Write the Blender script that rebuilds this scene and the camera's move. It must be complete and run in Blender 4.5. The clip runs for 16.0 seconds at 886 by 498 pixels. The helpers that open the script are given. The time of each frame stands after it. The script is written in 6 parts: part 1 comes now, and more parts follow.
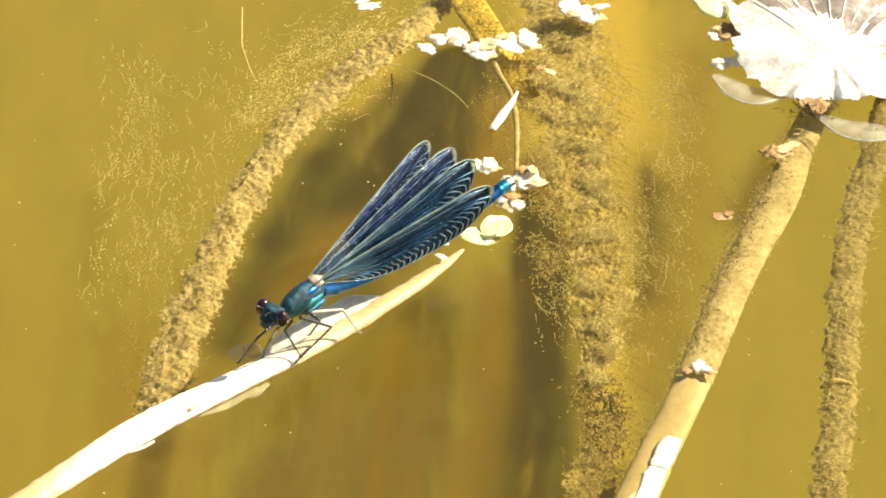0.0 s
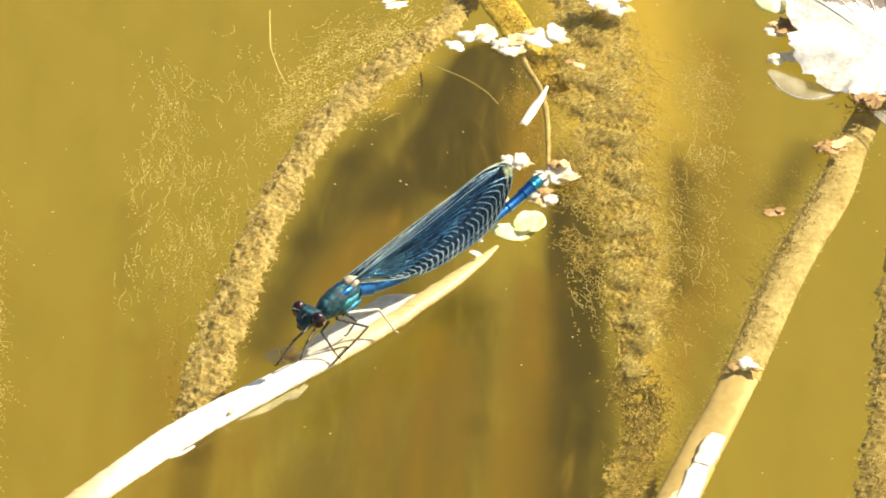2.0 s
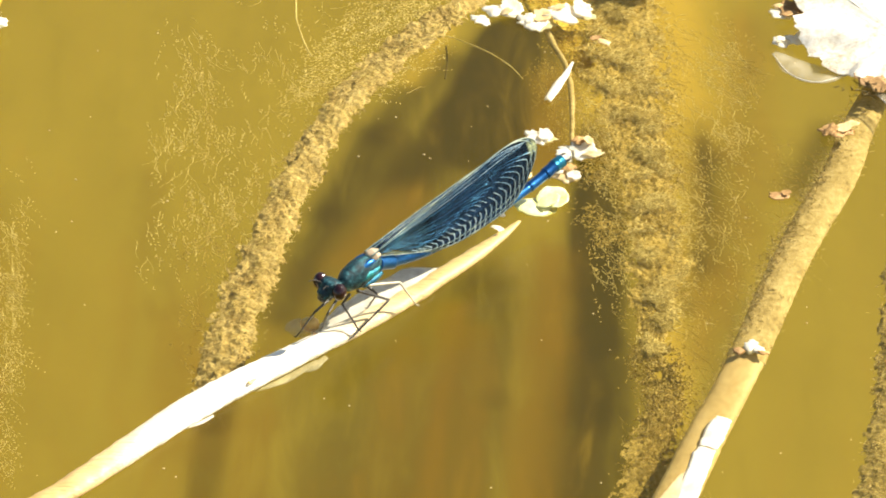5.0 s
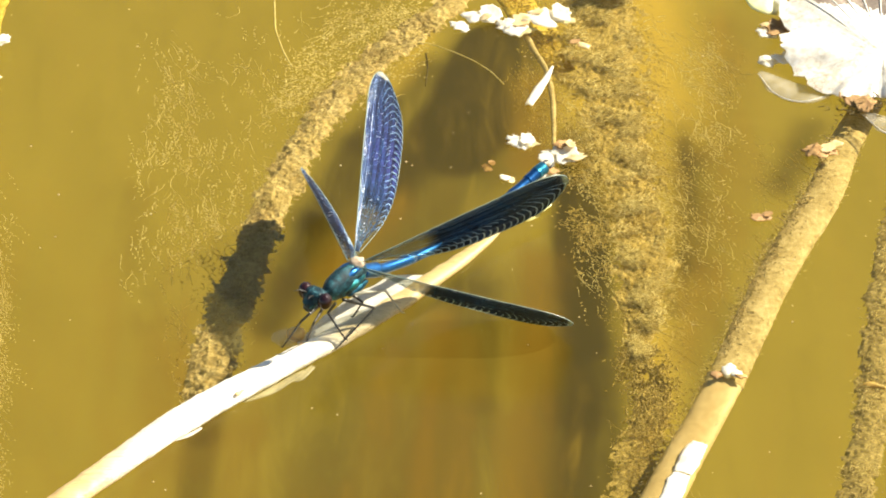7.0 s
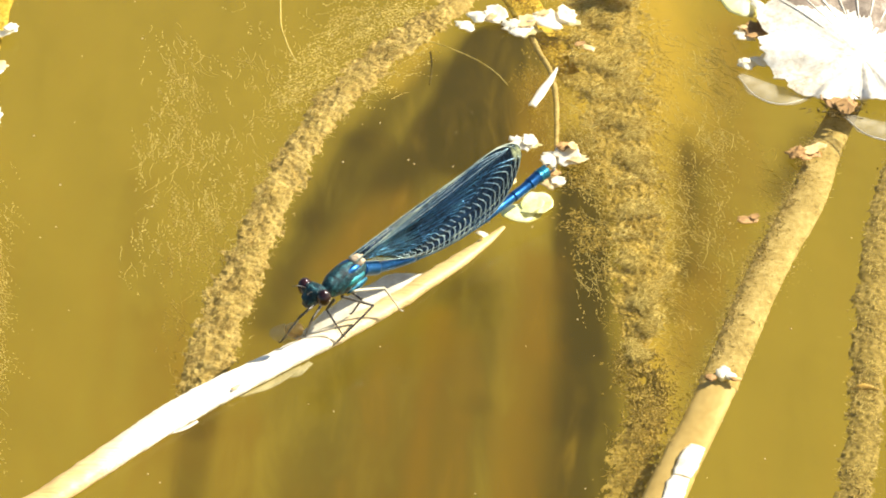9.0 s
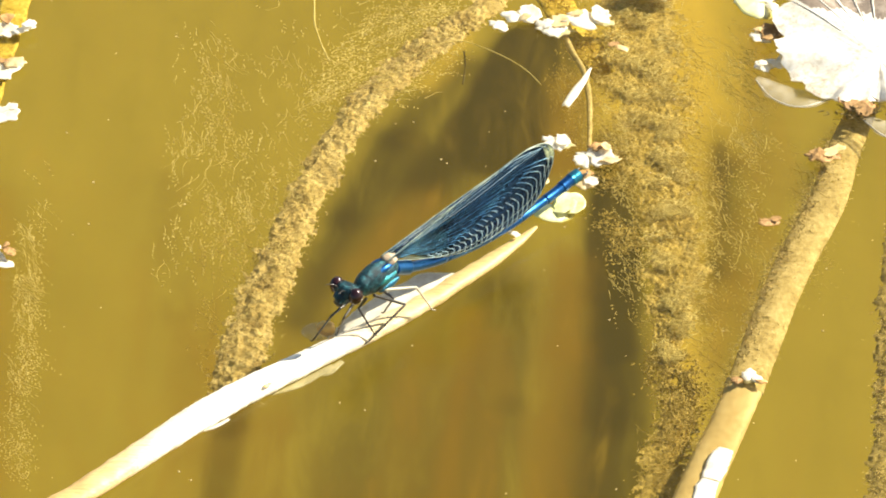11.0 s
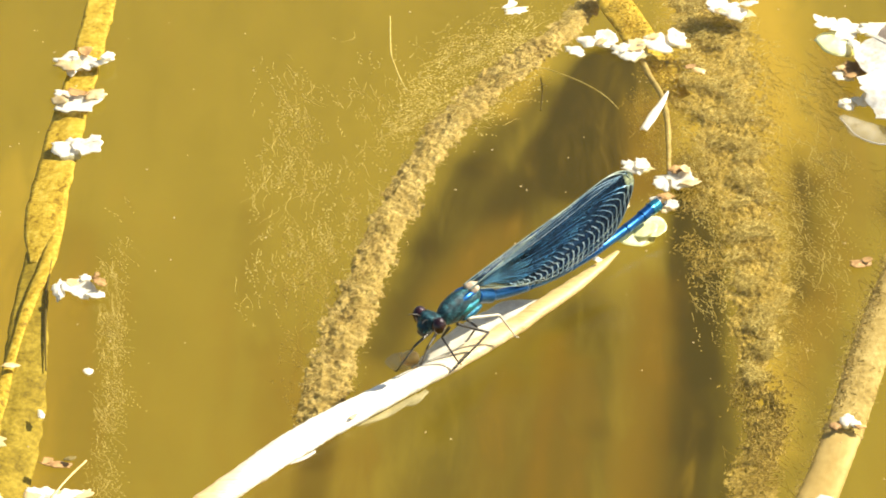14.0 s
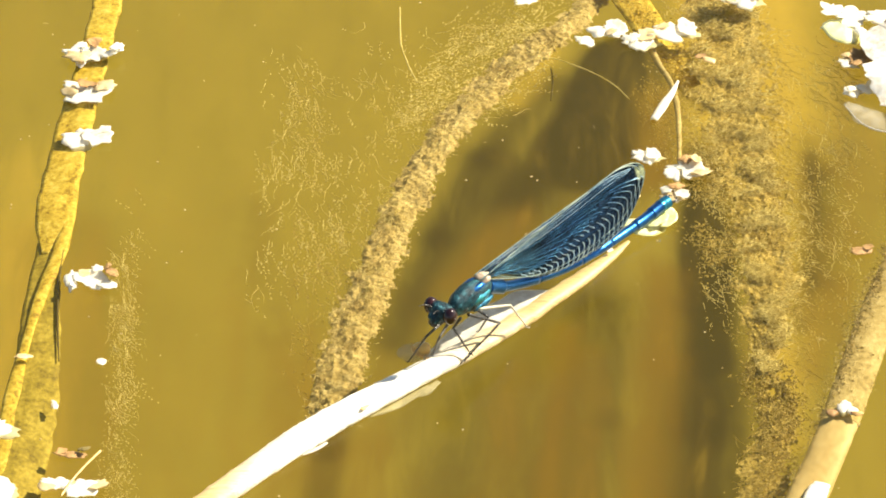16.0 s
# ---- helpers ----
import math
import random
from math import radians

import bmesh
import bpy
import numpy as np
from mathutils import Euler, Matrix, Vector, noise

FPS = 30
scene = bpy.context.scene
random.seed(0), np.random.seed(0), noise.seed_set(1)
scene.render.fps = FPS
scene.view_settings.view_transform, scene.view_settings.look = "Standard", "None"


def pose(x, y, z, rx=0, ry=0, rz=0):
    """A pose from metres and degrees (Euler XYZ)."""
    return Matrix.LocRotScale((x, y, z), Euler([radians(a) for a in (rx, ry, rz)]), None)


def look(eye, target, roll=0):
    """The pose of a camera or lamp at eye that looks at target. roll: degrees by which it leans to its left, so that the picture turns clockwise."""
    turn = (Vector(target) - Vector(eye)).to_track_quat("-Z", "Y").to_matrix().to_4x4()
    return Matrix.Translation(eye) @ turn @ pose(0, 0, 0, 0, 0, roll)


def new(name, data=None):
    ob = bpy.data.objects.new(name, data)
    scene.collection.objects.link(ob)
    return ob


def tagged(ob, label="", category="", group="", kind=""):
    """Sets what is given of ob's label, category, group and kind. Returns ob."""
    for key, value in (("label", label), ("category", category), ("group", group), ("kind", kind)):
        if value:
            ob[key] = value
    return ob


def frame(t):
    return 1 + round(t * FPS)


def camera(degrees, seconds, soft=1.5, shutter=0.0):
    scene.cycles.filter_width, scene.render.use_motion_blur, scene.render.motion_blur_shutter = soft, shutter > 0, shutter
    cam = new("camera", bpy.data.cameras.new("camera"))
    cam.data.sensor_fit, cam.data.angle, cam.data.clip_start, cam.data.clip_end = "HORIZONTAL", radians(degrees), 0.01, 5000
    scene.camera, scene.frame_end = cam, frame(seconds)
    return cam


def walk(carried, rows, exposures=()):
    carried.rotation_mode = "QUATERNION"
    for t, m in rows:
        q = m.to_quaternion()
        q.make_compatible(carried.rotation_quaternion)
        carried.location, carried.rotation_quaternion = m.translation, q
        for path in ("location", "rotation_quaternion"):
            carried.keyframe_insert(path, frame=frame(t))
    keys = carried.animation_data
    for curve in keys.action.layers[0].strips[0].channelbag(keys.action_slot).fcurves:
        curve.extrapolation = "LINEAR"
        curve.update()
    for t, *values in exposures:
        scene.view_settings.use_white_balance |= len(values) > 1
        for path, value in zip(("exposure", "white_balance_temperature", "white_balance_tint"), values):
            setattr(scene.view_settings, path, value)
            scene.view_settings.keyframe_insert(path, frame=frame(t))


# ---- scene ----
# A blue banded damselfly on a floating reed over shallow, silty pond water. Built in metres at true, small size.

# ---- camera ----
EYE = (0, -0.40336, 0.31514)
CAMERA_TURNS = [  # seconds, yaw, pitch, roll
    (0, -0.137, -37.643, -0.888),
    (0.5, -0.911, -37.567, -0.190),
    (1, -0.881, -38.184, -0.216),
    (1.5, -1.569, -38.285, 0.918),
    (2, -0.716, -37.684, 0.753),
    (2.5, -0.243, -37.644, 1.193),
    (3, 0.113, -37.759, 1.025),
    (5.5, 0.142, -38.099, 0.099),
    (6, -0.603, -37.754, 0.655),
    (6.5, -0.797, -37.724, 0.742),
    (7, -0.823, -37.994, 1.051),
    (7.5, -0.549, -37.726, 0.704),
    (8, -0.427, -37.462, 0.594),
    (8.5, -0.197, -37.725, 0.390),
    (9, 0.000, -38.000, -0.000),
    (11.5, 0.752, -38.007, 0.244),
    (12, 0.780, -37.960, 0.506),
    (12.5, 1.166, -38.168, 0.349),
    (13, 1.062, -38.522, 0.839),
    (13.5, 1.263, -37.828, 0.902),
    (14, 0.764, -37.562, 1.967),
    (14.5, 0.515, -37.542, 2.471),
    (15, 0.696, -37.475, 2.662),
    (15.5, 0.749, -37.483, 2.430),
    (16, 0.741, -37.711, 2.281),
]
cam = camera(14, 16.0, soft=1.9)
walk(cam, [(t, pose(*EYE, 90 + p, r, y)) for t, y, p, r in CAMERA_TURNS],
     exposures=[(0, 1.39, 7100, 8), (16, 1.39, 7100, 8)])

# ---- sun and sky ----
SUN_AZIMUTH, SUN_HEIGHT = 18.0, 40.5  # degrees from +x towards +y, and above the water
world = bpy.data.worlds.new("sky")
scene.world = world
world.use_nodes = True
sky = world.node_tree.nodes.new("ShaderNodeTexSky")
sky.sky_type, sky.sun_disc = "NISHITA", False
sky.sun_elevation, sky.sun_rotation = radians(SUN_HEIGHT), radians(90 - SUN_AZIMUTH)
world.node_tree.links.new(sky.outputs[0], world.node_tree.nodes["Background"].inputs[0])
world.node_tree.nodes["Background"].inputs[1].default_value = 0.06
sun = new("sun", bpy.data.lights.new("sun", "SUN"))
sun.data.energy, sun.data.angle, sun.data.color = 5.0, radians(1.0), (1.0, 0.94, 0.83)
az, el = radians(SUN_AZIMUTH), radians(SUN_HEIGHT)
sun.matrix_world = look((math.cos(az) * math.cos(el), math.sin(az) * math.cos(el), math.sin(el)), (0, 0, 0))


# ---- materials ----
def nodes_of(name):
    m = bpy.data.materials.new(name)
    m.use_nodes = True
    n = m.node_tree.nodes
    return m, n, m.node_tree.links, n["Principled BSDF"]


def ramp(n, stops):
    r = n.new("ShaderNodeValToRGB")
    e = r.color_ramp.elements
    while len(e) < len(stops):
        e.new(0.5)
    for el_, (p, c) in zip(e, stops):
        el_.position, el_.color = p, (*c, 1) if len(c) == 3 else c
    return r


def noise_node(n, l, coord, scale, detail=5.0, rough=0.6, distort=0.0):
    t = n.new("ShaderNodeTexNoise")
    t.inputs["Scale"].default_value, t.inputs["Detail"].default_value = scale, detail
    t.inputs["Roughness"].default_value, t.inputs["Distortion"].default_value = rough, distort
    l.new(coord, t.inputs["Vector"])
    return t


def mix_colour(n, l, kind, fac, a, b):
    m = n.new("ShaderNodeMix")
    m.data_type, m.blend_type = "RGBA", kind
    for sock, v in ((m.inputs[0], fac), (m.inputs[6], a), (m.inputs[7], b)):
        if isinstance(v, (int, float)):
            sock.default_value = v
        elif isinstance(v, tuple):
            sock.default_value = (*v, 1)
        else:
            l.new(v, sock)
    return m.outputs[2]


def surface(name, stops, scale=120.0, fine=1200.0, rough=0.6, bump=0.3, depth=0.0003, metal=0.0, stretch=(1, 1, 1), random_tint=0.0, spec=0.5, fine_amount=0.6, glow=0.0):
    """A material with a broad stain and a fine grain; scales count per metre."""
    m, n, l, p = nodes_of(name)
    tc, mp = n.new("ShaderNodeTexCoord"), n.new("ShaderNodeMapping")
    mp.inputs["Scale"].default_value = stretch
    l.new(tc.outputs["Object"], mp.inputs["Vector"])
    broad = noise_node(n, l, mp.outputs[0], scale, 6, 0.62, 0.4)
    grain = noise_node(n, l, mp.outputs[0], fine, 6, 0.68)
    add = n.new("ShaderNodeMath")
    add.operation = "MULTIPLY_ADD"
    l.new(grain.outputs["Fac"], add.inputs[0])
    add.inputs[1].default_value = fine_amount
    sub_ = n.new("ShaderNodeMath")
    sub_.operation = "SUBTRACT"
    l.new(broad.outputs["Fac"], sub_.inputs[0])
    sub_.inputs[1].default_value = fine_amount * 0.5
    l.new(sub_.outputs[0], add.inputs[2])
    c = ramp(n, stops)
    l.new(add.outputs[0], c.inputs[0])
    col = c.outputs[0]
    if random_tint:
        oi, hs = n.new("ShaderNodeObjectInfo"), n.new("ShaderNodeHueSaturation")
        mr = n.new("ShaderNodeMapRange")
        mr.inputs["To Min"].default_value, mr.inputs["To Max"].default_value = 1 - random_tint, 1 + random_tint
        l.new(oi.outputs["Random"], mr.inputs["Value"])
        l.new(mr.outputs[0], hs.inputs["Value"])
        l.new(col, hs.inputs["Color"])
        col = hs.outputs[0]
    l.new(col, p.inputs["Base Color"])
    p.inputs["Roughness"].default_value, p.inputs["Metallic"].default_value = rough, metal
    p.inputs["Specular IOR Level"].default_value = spec
    b = n.new("ShaderNodeBump")
    b.inputs["Strength"].default_value, b.inputs["Distance"].default_value = bump, depth
    l.new(grain.outputs["Fac"], b.inputs["Height"])
    l.new(b.outputs[0], p.inputs["Normal"])
    if glow:  # thin tissue lets sunlight through
        tr, mx = n.new("ShaderNodeBsdfTranslucent"), n.new("ShaderNodeMixShader")
        l.new(col, tr.inputs[0])
        mx.inputs[0].default_value = glow
        l.new(p.outputs[0], mx.inputs[1])
        l.new(tr.outputs[0], mx.inputs[2])
        l.new(mx.outputs[0], n["Material Output"].inputs[0])
    return m


def bed_material():
    m, n, l, p = nodes_of("silt_bed")
    tc, mp = n.new("ShaderNodeTexCoord"), n.new("ShaderNodeMapping")
    mp.inputs["Scale"].default_value = (1, 0.22, 1)
    l.new(tc.outputs["Object"], mp.inputs["Vector"])
    broad, mid, fine = (noise_node(n, l, mp.outputs[0], s, 6, 0.6, 0.5) for s in (22, 140, 900))
    base = ramp(n, [(0.3, (0.262, 0.204, 0.037)), (0.55, (0.269, 0.211, 0.039)), (0.75, (0.276, 0.218, 0.041))])
    l.new(broad.outputs["Fac"], base.inputs[0])
    tint = ramp(n, [(0.25, (0.91, 0.9, 0.88)), (0.7, (1.05, 1.05, 1.07))])
    l.new(mid.outputs["Fac"], tint.inputs[0])
    col = mix_colour(n, l, "MULTIPLY", 1.0, base.outputs[0], tint.outputs[0])
    # dark peat with painted stem shade, and bright yellow algae, drifted on the silt
    for layer, c in (("peat_and_shade", (0.042, 0.031, 0.005)), ("rust", (0.17, 0.1, 0.012)), ("algae", (0.46, 0.325, 0.06))):
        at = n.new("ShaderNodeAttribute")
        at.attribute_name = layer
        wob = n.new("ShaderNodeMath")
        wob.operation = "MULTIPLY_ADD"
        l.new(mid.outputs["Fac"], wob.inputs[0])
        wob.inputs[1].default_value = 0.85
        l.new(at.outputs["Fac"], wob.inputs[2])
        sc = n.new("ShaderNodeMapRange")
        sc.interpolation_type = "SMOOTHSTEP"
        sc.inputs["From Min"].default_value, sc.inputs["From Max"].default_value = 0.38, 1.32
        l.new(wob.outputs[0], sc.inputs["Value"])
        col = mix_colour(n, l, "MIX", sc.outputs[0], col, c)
    l.new(col, p.inputs["Base Color"])
    p.inputs["Roughness"].default_value = 0.95
    p.inputs["Specular IOR Level"].default_value = 0.1
    b = n.new("ShaderNodeBump")
    b.inputs["Strength"].default_value, b.inputs["Distance"].default_value = 0.05, 0.0004
    l.new(fine.outputs["Fac"], b.inputs["Height"])
    l.new(b.outputs[0], p.inputs["Normal"])
    return m


def water_material():
    """Clear water with fine silt hung in it, and a mirror of the sky on top."""
    m, n, l, p = nodes_of("pond_water")
    tc = n.new("ShaderNodeTexCoord")
    clear, silt, both, gloss, top = (n.new("ShaderNode" + k) for k in ("BsdfTransparent", "BsdfDiffuse", "MixShader", "BsdfGlossy", "MixShader"))
    clear.inputs[0].default_value = (0.77, 0.742, 0.59, 1)
    silt.inputs[0].default_value = (0.32, 0.25, 0.045, 1)
    cloud = noise_node(n, l, tc.outputs["Object"], 30, 4, 0.5)
    amount = n.new("ShaderNodeMapRange")
    amount.inputs["To Min"].default_value, amount.inputs["To Max"].default_value = 0.036, 0.046
    l.new(cloud.outputs["Fac"], amount.inputs["Value"])
    l.new(amount.outputs[0], both.inputs[0])
    l.new(clear.outputs[0], both.inputs[1])
    l.new(silt.outputs[0], both.inputs[2])
    wave = noise_node(n, l, tc.outputs["Object"], 45, 2, 0.4)
    b = n.new("ShaderNodeBump")
    b.inputs["Strength"].default_value, b.inputs["Distance"].default_value = 0.25, 0.001
    l.new(wave.outputs["Fac"], b.inputs["Height"])
    l.new(b.outputs[0], gloss.inputs["Normal"])
    gloss.inputs["Roughness"].default_value = 0.16
    facing, power, mirror = n.new("ShaderNodeLayerWeight"), n.new("ShaderNodeMath"), n.new("ShaderNodeMath")
    facing.inputs[0].default_value = 0.5
    power.operation, mirror.operation = "POWER", "MULTIPLY_ADD"
    power.inputs[1].default_value, mirror.inputs[1].default_value, mirror.inputs[2].default_value = 5.0, 0.98, 0.02
    l.new(facing.outputs["Facing"], power.inputs[0])
    l.new(power.outputs[0], mirror.inputs[0])
    l.new(mirror.outputs[0], top.inputs[0])
    l.new(both.outputs[0], top.inputs[1])
    l.new(gloss.outputs[0], top.inputs[2])
    l.new(top.outputs[0], n["Material Output"].inputs[0])
    n.remove(p)
    return m


def sheer(name, colour, clear, rough=0.35):
    """A thin translucent skin: part of the light goes straight through."""
    m, n, l, p = nodes_of(name)
    tc = n.new("ShaderNodeTexCoord")
    t, mx = n.new("ShaderNodeBsdfTransparent"), n.new("ShaderNodeMixShader")
    spots = noise_node(n, l, tc.outputs["Object"], 500, 5, 0.6)
    f = n.new("ShaderNodeMapRange")
    f.inputs["To Min"].default_value, f.inputs["To Max"].default_value = max(0, 1 - clear - 0.2), min(1, 1 - clear + 0.2)
    l.new(spots.outputs["Fac"], f.inputs["Value"])
    c = ramp(n, [(0.3, tuple(v * 0.75 for v in colour)), (0.7, colour)])
    l.new(spots.outputs["Fac"], c.inputs[0])
    l.new(c.outputs[0], p.inputs["Base Color"])
    p.inputs["Roughness"].default_value = rough
    l.new(f.outputs[0], mx.inputs[0])
    l.new(t.outputs[0], mx.inputs[1])
    l.new(p.outputs[0], mx.inputs[2])
    l.new(mx.outputs[0], n["Material Output"].inputs[0])
    return m


def wing_material(name, dark, band, edge, shine, metal=0.0):
    """Glassy at the root, a broad dark band, a narrow pale tip; x runs from root to tip."""
    m, n, l, p = nodes_of(name)
    tc, sep = n.new("ShaderNodeTexCoord"), n.new("ShaderNodeSeparateXYZ")
    l.new(tc.outputs["Object"], sep.inputs[0])
    mr = n.new("ShaderNodeMapRange")
    mr.inputs["From Max"].default_value = WING_LENGTH
    l.new(sep.outputs["X"], mr.inputs["Value"])
    mottle = noise_node(n, l, tc.outputs["Object"], 1300, 5, 0.75)
    soft = n.new("ShaderNodeMath")
    soft.operation = "MULTIPLY_ADD"
    soft.inputs[1].default_value = 0.03
    l.new(mottle.outputs["Fac"], soft.inputs[0])
    l.new(mr.outputs[0], soft.inputs[2])
    cover = ramp(n, [(0.0, (0.14,) * 3), (0.3, (0.16,) * 3), (0.39, (0.92,) * 3), (0.96, (0.92,) * 3), (1.0, (0.8,) * 3)])
    l.new(soft.outputs[0], cover.inputs[0])
    tint = ramp(n, [(0.0, (0.12, 0.18, 0.17)), (0.36, dark), (0.6, band), (0.985, dark), (1.0, edge)])
    l.new(soft.outputs[0], tint.inputs[0])
    var = ramp(n, [(0.36, (0.3, 0.3, 0.35)), (0.66, (1.8, 1.75, 1.6))])
    l.new(mottle.outputs["Fac"], var.inputs[0])
    l.new(mix_colour(n, l, "MULTIPLY", 1.0, tint.outputs[0], var.outputs[0]), p.inputs["Base Color"])
    p.inputs["Metallic"].default_value, p.inputs["Roughness"].default_value = metal, 0.5
    p.inputs["Specular IOR Level"].default_value = shine
    b = n.new("ShaderNodeBump")
    b.inputs["Strength"].default_value, b.inputs["Distance"].default_value = 0.5, 0.0001
    l.new(mottle.outputs["Fac"], b.inputs["Height"])
    l.new(b.outputs[0], p.inputs["Normal"])
    t, mx = n.new("ShaderNodeBsdfTransparent"), n.new("ShaderNodeMixShader")
    t.inputs[0].default_value = (0.93, 0.95, 0.92, 1)
    l.new(cover.outputs[0], mx.inputs[0])
    l.new(t.outputs[0], mx.inputs[1])
    l.new(p.outputs[0], mx.inputs[2])
    l.new(mx.outputs[0], n["Material Output"].inputs[0])
    return m


def reed_material():
    """Bleached white in the middle, straw-yellow to the split tip, orange to the rotting base; fibres run along it."""
    m, n, l, p = nodes_of("bleached_reed")
    tc, sep, mp = n.new("ShaderNodeTexCoord"), n.new("ShaderNodeSeparateXYZ"), n.new("ShaderNodeMapping")
    l.new(tc.outputs["Object"], sep.inputs[0])
    mp.inputs["Rotation"].default_value, mp.inputs["Scale"].default_value = (0, 0, radians(-40)), (0.08, 1, 1)
    l.new(tc.outputs["Object"], mp.inputs["Vector"])
    fibre, stain = noise_node(n, l, mp.outputs[0], 2600, 4, 0.6), noise_node(n, l, tc.outputs["Object"], 130, 5, 0.65, 0.5)
    mr = n.new("ShaderNodeMapRange")
    mr.inputs["From Min"].default_value, mr.inputs["From Max"].default_value = -0.036, 0.032
    l.new(sep.outputs["X"], mr.inputs["Value"])
    wob = n.new("ShaderNodeMath")
    wob.operation = "MULTIPLY_ADD"
    wob.inputs[1].default_value = 0.22
    l.new(stain.outputs["Fac"], wob.inputs[0])
    l.new(mr.outputs[0], wob.inputs[2])
    c = ramp(n, [(0.12, (0.5, 0.32, 0.11)), (0.3, (0.62, 0.45, 0.22)), (0.44, (0.9, 0.86, 0.76)), (0.64, (0.86, 0.8, 0.66)), (0.78, (0.6, 0.46, 0.24)), (0.92, (0.46, 0.33, 0.13))])
    l.new(wob.outputs[0], c.inputs[0])
    f = ramp(n, [(0.32, (0.5, 0.42, 0.32)), (0.56, (1, 1, 1))])
    l.new(fibre.outputs["Fac"], f.inputs[0])
    l.new(mix_colour(n, l, "MULTIPLY", 0.5, c.outputs[0], f.outputs[0]), p.inputs["Base Color"])
    p.inputs["Roughness"].default_value = 0.5
    b = n.new("ShaderNodeBump")
    b.inputs["Strength"].default_value, b.inputs["Distance"].default_value = 0.5, 0.0002
    l.new(fibre.outputs["Fac"], b.inputs["Height"])
    l.new(b.outputs[0], p.inputs["Normal"])
    return m


